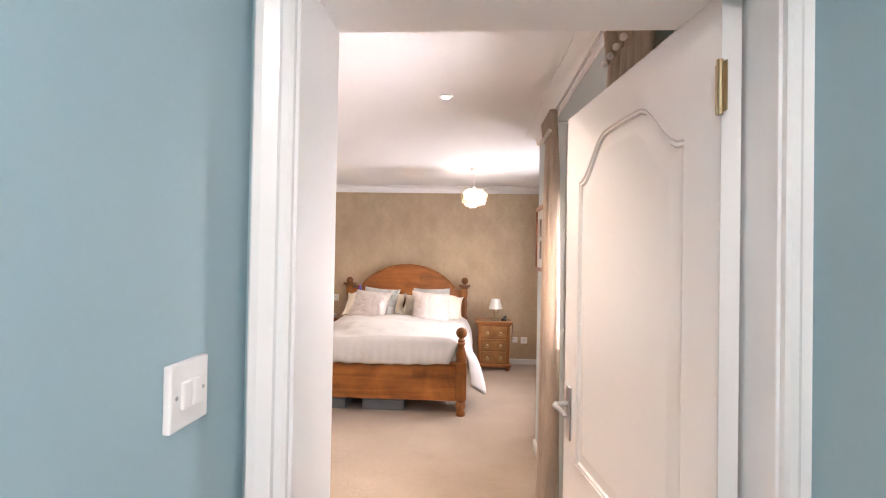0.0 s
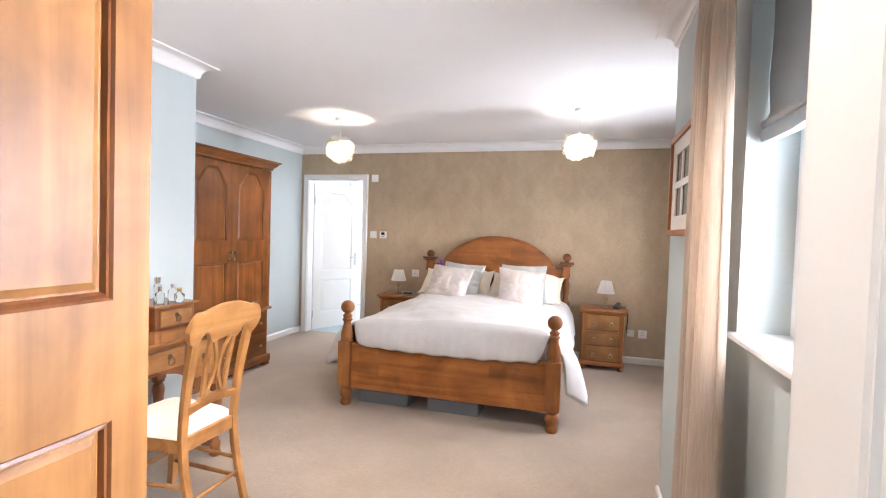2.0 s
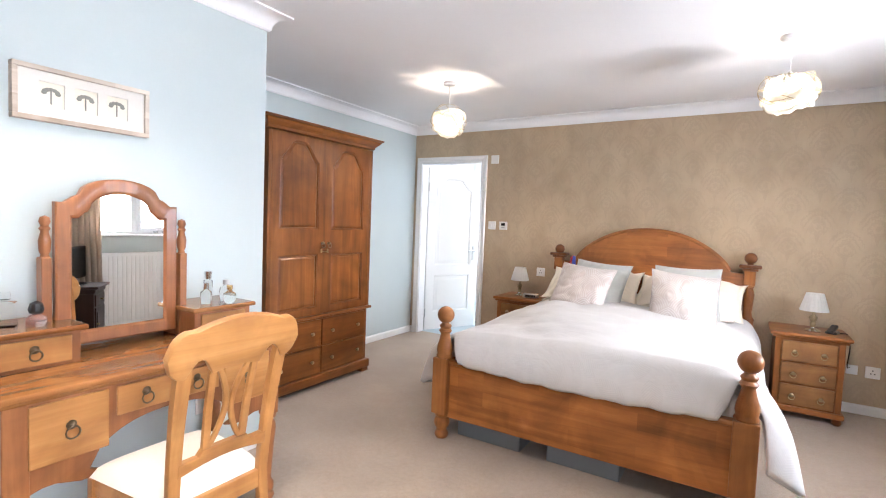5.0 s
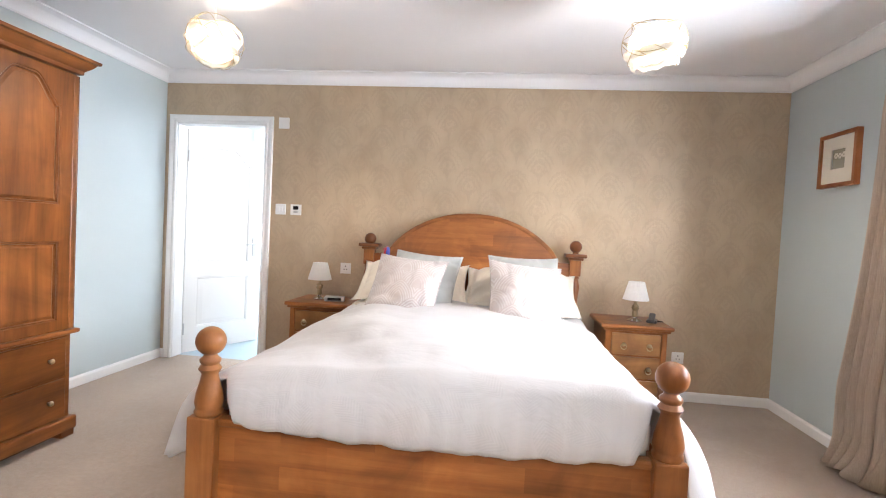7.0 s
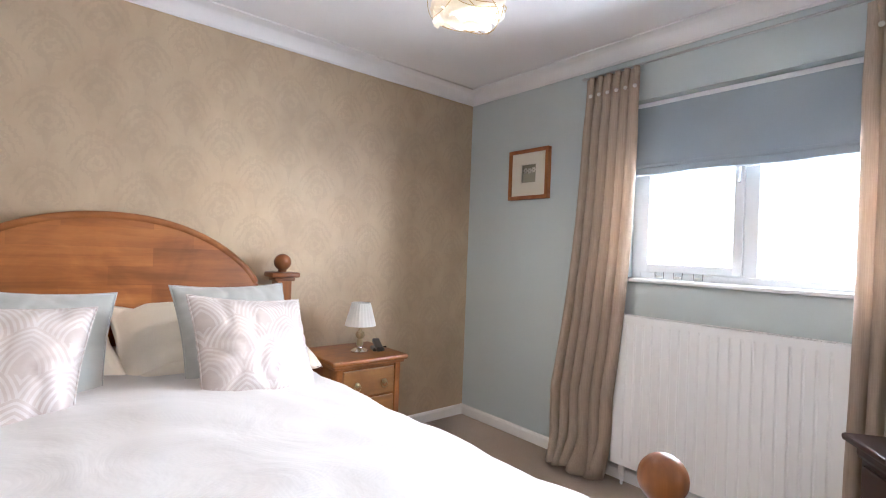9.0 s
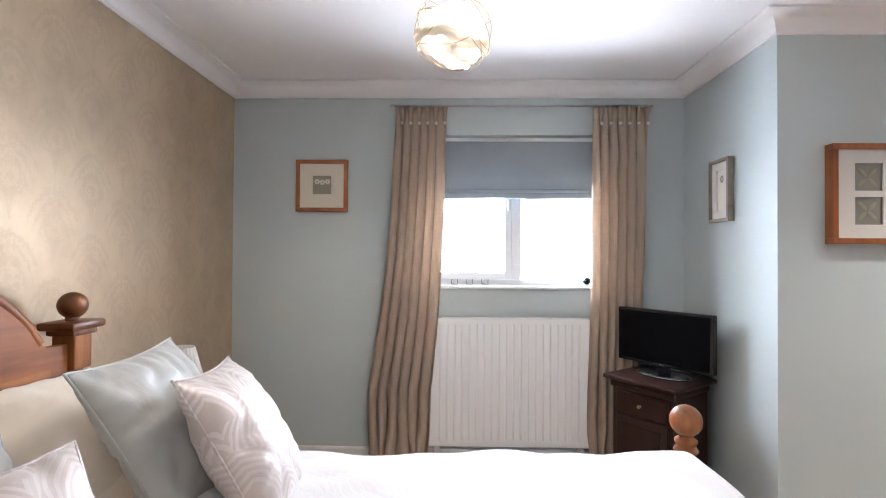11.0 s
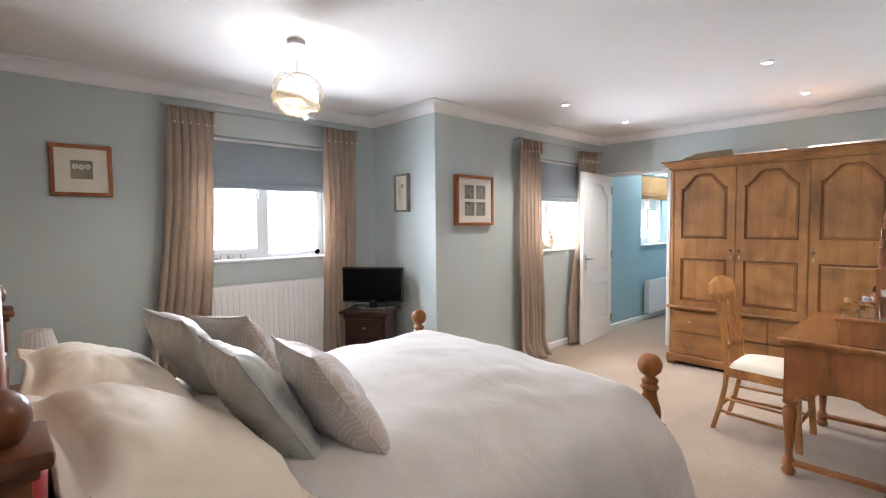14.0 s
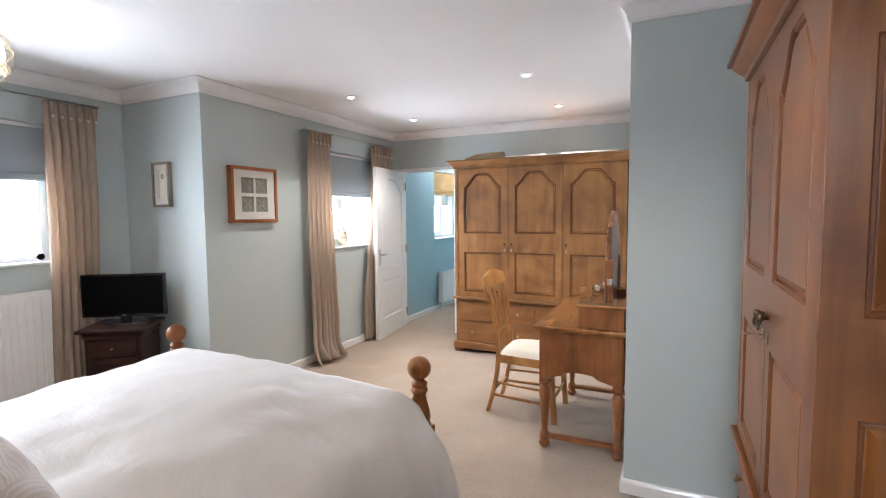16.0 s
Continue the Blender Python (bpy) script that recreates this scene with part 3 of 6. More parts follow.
# bedroom door, standing open into the room: hinge on the east jamb
leaf = panel_leaf("door_1", pose(0.438, 1.075, 0) @ pose(0, 0, 0, 0, 0, 97.5), 0.845, 1.965, "white gloss panelled door standing open into the bedroom")
for z in (0.2, 1.0, 1.79):
    hb = bmesh.new()
    lathe([(0.006, z - 0.05), (0.006, z + 0.05)], 10, hb, Matrix.Translation((-0.004, 0.044, 0)))
    block(-0.018, 0.014, 0.0384, 0.041, z - 0.045, z + 0.045, 0.0, hb)
    part("hinge", hb, BRASS, leaf, "worn brass butt hinge")
# door in the north wall, half open into the room beyond: hinge on the west jamb
leaf2 = panel_leaf("door_2", pose(DOOR_N[0] + 0.006, YN + 0.125, 0) @ pose(0, 0, 0, 0, 0, 64), 0.755, 1.985, "white panelled door ajar to the bright room beyond")
for z in (0.22, 1.75):
    hb = bmesh.new()
    lathe([(0.007, z - 0.05), (0.007, z + 0.05)], 10, hb, Matrix.Translation((0.0, -0.008, 0)))
    part("hinge", hb, STEEL, leaf2, "steel butt hinge")

# room beyond the north door
TILE = paint("blue_grey_floor_tile", (0.30, 0.40, 0.45), 0.3)
BRIGHT = paint("white_bathroom_paint", (0.82, 0.83, 0.83), 0.5)
structure("ensuite_floor", block(-4.1, -1.9, 7.0, 9.4, -0.12, -0.002), TILE, "blue-grey floor of the room beyond", "floor")
bm = bmesh.new()
block(-4.2, -4.1, 7.0, 9.5, 0, 2.5, bm=bm)
block(-1.9, -1.8, 7.03, 9.5, 0, 2.5, bm=bm)
block(-4.1, -1.9, 9.4, 9.5, 0, 2.5, bm=bm)
structure("ensuite_walls", bm, BRIGHT, "white walls of the room beyond", "wall")
structure("ensuite_ceiling", block(-4.1, -1.9, 7.03, 9.5, 2.45, 2.55), BRIGHT, "white ceiling of the room beyond", "ceiling")

# ---- windows ----
GLASS = Mat("window_glass", (1, 1, 1), 0.0, 0.0, Transmission_Weight=1.0, IOR=1.45).mat


def window(name, xi, y0, y1, z0, z1, mull, label):
    """A white window in the reveal of an east wall whose room face is at xi; mull: where the posts stand."""
    top = thing(name, (xi + 0.16, (y0 + y1) / 2, z0), 0, label, "window", "", "structure")
    inv = Matrix.Translation((-(xi + 0.16), -(y0 + y1) / 2, -z0))

    def put(pname, bm, mat, lab="", smooth=False):
        bm.transform(inv)
        return part(pname, bm, mat, top, lab, smooth)

    bm = bmesh.new()
    xa, xb = xi + 0.13, xi + 0.20
    block(xa, xb, y0, y0 + 0.055, z0, z1, 0.004, bm)
    block(xa, xb, y1 - 0.055, y1, z0, z1, 0.004, bm)
    block(xa, xb, y0 + 0.055, y1 - 0.055, z0, z0 + 0.055, 0.004, bm)
    block(xa, xb, y0 + 0.055, y1 - 0.055, z1 - 0.055, z1, 0.004, bm)
    for y in mull:
        block(xa, xb, y - 0.032, y + 0.032, z0 + 0.055, z1 - 0.055, 0.004, bm)
    put("window_frame", bm, UPVC)
    stops = [y0 + 0.055] + [v for y in mull for v in (y - 0.032, y + 0.032)] + [y1 - 0.055]
    for i in range(0, len(stops), 2):
        a, b = stops[i], stops[i + 1]
        if i == len(stops) - 2:
            bm = bmesh.new()
            for q in ((a, a + 0.045, z0 + 0.055, z1 - 0.055), (b - 0.045, b, z0 + 0.055, z1 - 0.055), (a + 0.045, b - 0.045, z0 + 0.055, z0 + 0.10), (a + 0.045, b - 0.045, z1 - 0.10, z1 - 0.055)):
                block(xa - 0.014, xb - 0.02, *q, 0.003, bm)
            put("sash", bm, UPVC)
            put("window_handle", block(xa - 0.04, xa - 0.014, a + 0.012, a + 0.032, (z0 + z1) / 2 + 0.02, (z0 + z1) / 2 + 0.13, 0.005), UPVC)
            a, b, zz = a + 0.045, b - 0.045, 0.1
        else:
            zz = 0.055
        g = put("pane", block(xi + 0.162, xi + 0.168, a, b, z0 + zz, z1 - zz), GLASS)
        g.visible_shadow = False
    sill = block(xi - 0.025, xi + 0.13, y0 - 0.0, y1 + 0.0, z0 - 0.001, z0 + 0.018, 0.005)
    put("window_sill", sill, UPVC, "white window sill")
    return top


window("window_1", XE2, *WIN_A, [5.03], "white double-glazed window over the radiator")
window("window_2", XE, *WIN_B, [2.15], "white double-glazed window beside the bedroom door")
window("window_3", HALL_E, *WIN_H, [-0.45], "white double-glazed window in the hall")

# self-lit card that stands in for the bright view outside
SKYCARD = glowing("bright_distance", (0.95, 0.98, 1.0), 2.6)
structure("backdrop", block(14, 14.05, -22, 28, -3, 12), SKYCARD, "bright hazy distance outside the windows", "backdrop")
GRASSM = Mat("lawn", (0.07, 0.11, 0.04), 0.9)
GRASSM.color(GRASSM.vary((0.07, 0.11, 0.04), 0.3, 0.8, 40))
structure("ground", block(1.72, 13.9, -20, 26, -0.7, -0.6), GRASSM.mat, "lawn outside the windows", "ground")


# ---- roman blinds ----
def roman_blind(x, y0, y1, ztop, zbot, mat, label):
    top = thing("roman_blind", (x, (y0 + y1) / 2, ztop), 0, label, "blind")
    a, b = (y0 - y1) / 2, (y1 - y0) / 2
    h = zbot - ztop
    prof = [(0.0, 0.0), (0.001, -0.12), (-0.004, -0.25), (0.002, h + 0.085), (-0.012, h + 0.05), (-0.022, h + 0.02), (-0.016, h + 0.004), (0.0, h), (0.012, h + 0.012), (0.010, h + 0.05), (0.013, -0.25), (0.013, 0.0)]
    bm = bmesh.new()
    n = 14
    rows = []
    for i in range(n + 1):
        y = a + (b - a) * i / n
        rows.append([bm.verts.new((px + 0.003 * math.sin(i * 1.7), y, pz + (0.004 * math.sin(i * 0.9) if pz < -0.3 else 0))) for px, pz in prof])
    for r, s in zip(rows, rows[1:]):
        for k in range(len(prof)):
            bm.faces.new((r[k], r[(k + 1) % len(prof)], s[(k + 1) % len(prof)], s[k]))
    bm.faces.new(rows[0])
    bm.faces.new(rows[-1][::-1])
    part("fabric", bm, mat, top, "", True, 50)
    lower = bmesh.new()
    block(-0.024, 0.006, a + 0.004, b - 0.004, h + 0.038, h + 0.060, 0.006, lower)
    part("fold", lower, mat, top)
    part("headrail", block(-0.002, 0.03, a, b, 0.0, 0.025, 0.003), UPVC, top)
    return top


roman_blind(XE2 + 0.05, 4.50, 5.62, 2.07, 1.69, BLIND, "grey-blue roman blind half lowered in the window")
roman_blind(XE + 0.05, 1.52, 2.78, 2.055, 1.63, BLIND, "grey-blue roman blind half lowered in the window")
CANE = cloth("woven_cane_blind", (0.42, 0.28, 0.12), 0.8, 90, 0.5, 0.2, 0.0, 0.3)
roman_blind(HALL_E + 0.04, -0.90, 0.03, 2.07, 1.73, CANE, "woven tan blind half lowered in the hall window")


# ---- curtains ----
def curtain(y0, y1, xw, ztop, yb0, yb1, label, folds, seed, puddle, off=0.11, deep=1.0):
    """A pinch-pleated full-length curtain 0.1 m off an east wall's face xw; y0..y1 at the top, yb0..yb1 at the floor."""
    top = thing("curtain", (xw - off, (y0 + y1) / 2, 0), 0, label, "curtain", "linen curtains")
    rnd = random.Random(seed)
    ph = [rnd.uniform(0, 6.28) for _ in range(6)]
    n, k = folds * 12, 44
    yc = (y0 + y1) / 2
    bm = bmesh.new()
    grid = []
    for j in range(k + 1):
        v = j / k
        z = ztop * (1 - v) + 0.012 * v
        row = []
        for i in range(n + 1):
            u = i / n
            w = min(1, v * 1.25)
            lo, hi = y0 + (yb0 - y0) * w ** 2.2, y1 + (yb1 - y1) * w ** 2.2
            tight = 0.35 + 0.65 * min(1, max(0, (v - 0.035) / 0.10))
            a = 2 * math.pi * folds * (u + 0.012 * math.sin(9 * u + ph[0] + 2.2 * v) * v)
            amp = (0.020 + 0.016 * v + 0.010 * math.sin(5 * u + ph[1])) * tight * deep
            x = amp * math.sin(a) + 0.012 * v * math.sin(2.0 * a / folds + ph[2] + 3 * v)
            y = lo + (hi - lo) * u + 0.014 * math.cos(a) * tight + 0.012 * math.sin(3.1 * v + ph[3] + u * 4) * v
            zz = z
            if v > 0.9:
                p = (v - 0.9) / 0.1
                x -= puddle * p * p * (0.7 + 0.5 * math.sin(a * 0.5 + ph[4]))
                y += 0.03 * p * math.sin(a * 0.31 + ph[5])
                zz += 0.028 * p * (0.5 + 0.5 * math.sin(a * 0.5 + ph[1]))
            row.append(bm.verts.new((x, y - yc, zz)))
        grid.append(row)
    for a, b in zip(grid, grid[1:]):
        for i in range(n):
            bm.faces.new((a[i], a[i + 1], b[i + 1], b[i]))
    fab = part("fabric", bm, LINEN, top, "", True)
    sol = fab.modifiers.new("thickness", "SOLIDIFY")
    sol.thickness = 0.003
    # gathered pleats with a button at each waist
    for i in range(folds):
        y = y0 + (y1 - y0) * (i + 0.25) / folds - yc
        part("pleat", lathe([(0.010, -0.105), (0.014, -0.07), (0.020, -0.02), (0.023, 0.0)], 8, None, Matrix.Translation((-0.016, y, ztop)) @ Matrix.Diagonal((0.8, 0.75, 1, 1))), LINEN, top, "", True)
        part("button", lathe(ball_profile(0.011, 0, 6, -85, 85), 10, None, Matrix.Translation((-0.030, y, ztop - 0.105))), SHEET, top, "pale button", True)
    return top


def curtain_rail(xw, y0, y1, z):
    top = thing("curtain_rail", (xw - 0.10, (y0 + y1) / 2, z), 0, "thin dark steel curtain rail over the window", "curtain rail")
    a, b = (y0 - y1) / 2, (y1 - y0) / 2
    part("rod", tube([(0, a, 0), (0, b, 0)], 0.006, 10), STEEL, top, "", True)
    for y in (a, b):
        part("finial", lathe([(0.007, -0.012), (0.010, -0.004), (0.010, 0.004), (0.007, 0.012)], 10, None, Matrix.Translation((0, y, 0)) @ pose(0, 0, 0, 90)), STEEL, top)
    for y in (a + 0.06, b - 0.06):
        part("bracket", block(0, 0.10, y - 0.006, y + 0.006, -0.008, 0.004, 0.002), STEEL, top)
    n = 12
    for i in range(n):
        y = (a + 0.02 + i * 0.06) if i < 6 else (b - 0.02 - (i - 6) * 0.06)
        part("ring", tube([(0.010 * math.cos(q), y, -0.004 + 0.010 * math.sin(q)) for q in (0, 1.05, 2.1, 3.14, 4.19, 5.24)], 0.0015, 5, None, True), STEEL, top)
    return top


curtain_rail(XE2, 4.22, 5.85, 2.262)
curtain(5.50, 5.82, XE2, 2.245, 5.58, 5.98, "gathered beige linen curtain beside the window", 6, 3, 0.10)
curtain(4.24, 4.58, XE2, 2.245, 4.28, 4.60, "gathered beige linen curtain behind the television", 6, 5, 0.03)
curtain_rail(XE, 1.36, 2.95, 2.232)
curtain(2.60, 2.93, XE, 2.215, 2.52, 2.93, "gathered beige linen curtain beside the window", 6, 8, 0.10)
curtain(1.42, 1.82, XE, 2.215, 1.66, 1.985, "gathered beige linen curtain half behind the open door", 6, 11, 0.0, 0.07, 0.6)


# ---- radiators ----
def radiator(x, y0, y1, z0, z1, label, pitch=0.046):
    top = thing("radiator", (x, (y0 + y1) / 2, 0), 0, label, "radiator")
    a, b = (y0 - y1) / 2, (y1 - y0) / 2
    n = int((b - a - 0.06) / pitch)
    bm = bmesh.new()
    prof = [(a, 0.0)]
    for i in range(n):
        c = a + 0.03 + pitch * (i + 0.5) + ((b - a - 0.06) - n * pitch) / 2
        prof += [(c - 0.007, 0.0), (c - 0.003, 0.004), (c + 0.003, 0.004), (c + 0.007, 0.0)]
    prof.append((b, 0.0))
    zs = [(z0 + 0.003, 0.0, 0.006), (z0, 0.0, 0.0), (z0 + 0.030, 0.0, 0.0), (z0 + 0.045, 1.0, 0.0), (z1 - 0.045, 1.0, 0.0), (z1 - 0.030, 0.0, 0.0), (z1 - 0.003, 0.0, 0.0), (z1, 0.0, 0.006)]
    rows = [[bm.verts.new((-0.09 + back + (g * s if s else 0), y, z)) for y, g in prof] for z, s, back in zs]
    for p, q in zip(rows, rows[1:]):
        for i in range(len(prof) - 1):
            bm.faces.new((p[i], p[i + 1], q[i + 1], q[i]))
    part("front_panel", bm, RADIATOR, top)
    part("back_panel", block(-0.03, -0.022, a, b, z0, z1, 0.002), RADIATOR, top)
    for y in (a - 0.002, b - 0.004):
        part("side_cover", block(-0.092, -0.020, y, y + 0.006, z0 + 0.01, z1, 0.002), RADIATOR, top)
    bm = bmesh.new()
    m = int((b - a) / 0.022)
    block(-0.092, -0.086, a, b, z1 - 0.004, z1 + 0.004, 0.001, bm)
    block(-0.026, -0.020, a, b, z1 - 0.004, z1 + 0.004, 0.001, bm)
    for i in range(m + 1):
        y = a + (b - a) * i / m
        block(-0.087, -0.025, y - 0.004, y + 0.004, z1 - 0.004, z1 + 0.003, 0, bm)
    part("top_grille", bm, RADIATOR, top)
    for y in (a + 0.05, b - 0.05):
        v = part("valve", lathe([(0.012, 0), (0.012, 0.03), (0.018, 0.035), (0.018, 0.075), (0.014, 0.085)], 12, None, Matrix.Translation((-0.055, y, max(0.0, z0 - 0.09)))), PLASTIC, top, "", True, 40)
        part("pipe", tube([(-0.055, y, 0), (-0.055, y, z0 + 0.02)], 0.0075, 8), RADIATOR, top)
    for y in (a + 0.2, b - 0.2):
        part("bracket", block(-0.03, 0.0, y - 0.015, y + 0.015, z0 + 0.05, z1 - 0.05), RADIATOR, top)
    return top


radiator(XE2, 4.59, 5.605, 0.115, 0.915, "white panelled radiator under the window")
radiator(HALL_E, -0.95, -0.03, 0.10, 0.56, "low white panelled radiator in the hall")


# ---- bed ----
def bed():
    top = thing("bed", (-0.905, 4.667, 0), 0, "pine bed with arched headboard and turned ball-topped posts", "bed")
    hx, ln = 0.79, 2.112
    sq = 0.052
    for s in (-1, 1):
        m = Matrix.Translation((s * hx, 0, 0))
        p = part("foot_post", block(-sq, sq, -sq, sq, 0.155, 0.500, 0.006, None, m), PINE, top)
        part("turned_foot", lathe([(0.036, 0.0), (0.043, 0.012), (0.043, 0.03), (0.034, 0.042), (0.032, 0.055), (0.046, 0.075), (0.05, 0.10), (0.043, 0.12), (0.036, 0.13), (0.046, 0.14), (0.048, 0.155)], 22, None, m), PINE, p, "", True, 50)
        part("turned_top", lathe([(0.047, 0.500), (0.05, 0.512), (0.044, 0.522), (0.046, 0.528), (0.049, 0.545), (0.045, 0.575), (0.034, 0.615), (0.028, 0.645), (0.034, 0.655), (0.040, 0.664), (0.034, 0.674), (0.030, 0.680), (0.036, 0.690), (0.036, 0.698), (0.024, 0.708), (0.022, 0.715)] + ball_profile(0.052, 0.762, 12, -62, 90), 24, None, m), PINE, p, "", True, 60)
        m = Matrix.Translation((s * hx, ln, 0))
        h = part("head_post", lathe([(0.048, 0.0), (0.048, 0.62), (0.052, 0.64), (0.036, 0.66), (0.03, 0.70), (0.038, 0.78), (0.042, 0.84), (0.03, 0.89), (0.038, 0.90), (0.03, 0.915)], 20, None, m), PINE, top, "", True, 50)
        part("head_block", block(-0.04, 0.04, -0.04, 0.04, 0.915, 1.055, 0.004, None, m), PINE, h)
        part("cap", block(-0.078, 0.078, -0.065, 0.065, 1.052, 1.080, 0.009, None, m), SHADE_AND_CAP, h, "dark waxed cap", True, 40)
        part("cap_moulding", block(-0.056, 0.056, -0.05, 0.05, 1.032, 1.053, 0.007, None, m), SHADE_AND_CAP, h, "", True, 40)
        neck = 1.133 if s > 0 else 1.114
        part("ball", lathe([(0.022, 1.076), (0.022, neck - 0.041)] + ball_profile(0.046, neck, 12, -62, 90), 22, None, m), SHADE_AND_CAP, h, "", True, 60)
        part("side_rail", block(s * hx - 0.016, s * hx + 0.016, 0.05, ln - 0.04, 0.16, 0.46, 0.006), PINE_Y, top)
    part("foot_panel", block(-hx + 0.045, hx - 0.045, -0.014, 0.014, 0.135, 0.47, 0.004), PINE_BOARD, top)
    part("foot_rail", block(-hx + 0.045, hx - 0.045, -0.026, 0.026, 0.462, 0.492, 0.008), PINE_X, top)
    # arched headboard
    n, w = 40, hx - 0.036
    out = [(-w, 0.30), (w, 0.30), (w, 1.005), (w - 0.09, 1.01)]
    for i in range(n + 1):
        u = 1 - 2 * i / n
        out.append((0.010 + (w - 0.122) * u, 1.03 + 0.302 * (max(0.0, 1 - abs(u) ** 2.15)) ** 0.8))
    out += [(-w + 0.09, 1.01), (-w, 1.005)]
    b = part("headboard", slab(out, ln - 0.018, ln + 0.018, 0.008), PINE_BOARD, top, "arched plank headboard", True, 35)
    rim = [(0.010 + (w - 0.122) * (1 - 2 * i / n), ln, 1.03 + 0.302 * (max(0.0, 1 - abs(1 - 2 * i / n) ** 2.15)) ** 0.8 - 0.006) for i in range(n + 1)]
    part("headboard_rim", tube(rim, 0.022, 8), PINE_X, b, "", True, 60)
    part("slat_base", block(-hx + 0.02, hx - 0.02, 0.03, ln - 0.03, 0.28, 0.31), PINE_X, top)
    return top


bed()
BED_X, BED_Y = -0.905, 4.667
solid("mattress", block(-0.765, 0.765, -0.97, 0.97, 0.31, 0.60, 0.04), SHEET, "white mattress on the bed frame", "mattress", pose(BED_X, BED_Y + 1.03, 0))


def duvet_material():
    m = Mat("white_jacquard_cotton", (0.59, 0.57, 0.56), 0.62)
    # scattered fern leaves, each a fan of slanting leaflets about its own axis
    flat = m.node("ShaderNodeSeparateXYZ")
    m.link(m.coords(), flat.inputs[0])
    sheet = m.node("ShaderNodeCombineXYZ")
    m.link(flat.outputs[0], sheet.inputs[0])
    m.link(m.math("ADD", flat.outputs[1], flat.outputs[2]), sheet.inputs[1])
    v = m.node("ShaderNodeTexVoronoi")
    v.voronoi_dimensions = "2D"
    v.inputs["Scale"].default_value, v.inputs["Randomness"].default_value = 6.5, 0.8
    m.link(sheet.outputs[0], v.inputs["Vector"])
    rel = m.node("ShaderNodeVectorMath", operation="SUBTRACT")
    m.link(sheet.outputs[0], rel.inputs[0])
    m.link(v.outputs["Position"], rel.inputs[1])
    cell, p = m.node("ShaderNodeSeparateXYZ"), m.node("ShaderNodeSeparateXYZ")
    m.link(v.outputs["Color"], cell.inputs[0])
    m.link(rel.outputs[0], p.inputs[0])
    turn = m.math("MULTIPLY", cell.outputs[0], 6.28)
    co, si = m.math("COSINE", turn), m.math("SINE", turn)
    along = m.math("ADD", m.math("MULTIPLY", p.outputs[0], co), m.math("MULTIPLY", p.outputs[1], si))
    across = m.math("ABSOLUTE", m.math("SUBTRACT", m.math("MULTIPLY", p.outputs[1], co), m.math("MULTIPLY", p.outputs[0], si)))
    inside = m.math("LESS_THAN", m.math("ADD", across, m.math("MULTIPLY", m.math("POWER", m.math("ABSOLUTE", along), 2.0), 6.0)), 0.048)
    leaflet = m.math("GREATER_THAN", m.math("SINE", m.math("MULTIPLY", m.math("SUBTRACT", along, m.math("MULTIPLY", across, 1.1)), 420.0)), -0.1)
    mask = m.math("MULTIPLY", inside, leaflet)
    m.color(m.mix(m.math("MULTIPLY", mask, 0.4), m.vary((0.59, 0.57, 0.56), 0.025, 2.5, 120), (0.51, 0.49, 0.485)))
    m.rough(mask, 0.72, 0.52)
    m.bump(mask, 0.06, 0.001)
    m.bump(m.noise(3.2, 5, 0.55, None, 1.0), 0.32, 0.03)
    m.bump(m.noise(650, 2), 0.08, 0.0006)
    m.bsdf.inputs["Sheen Weight"].default_value = 0.2
    return m.mat


DUVET = duvet_material()


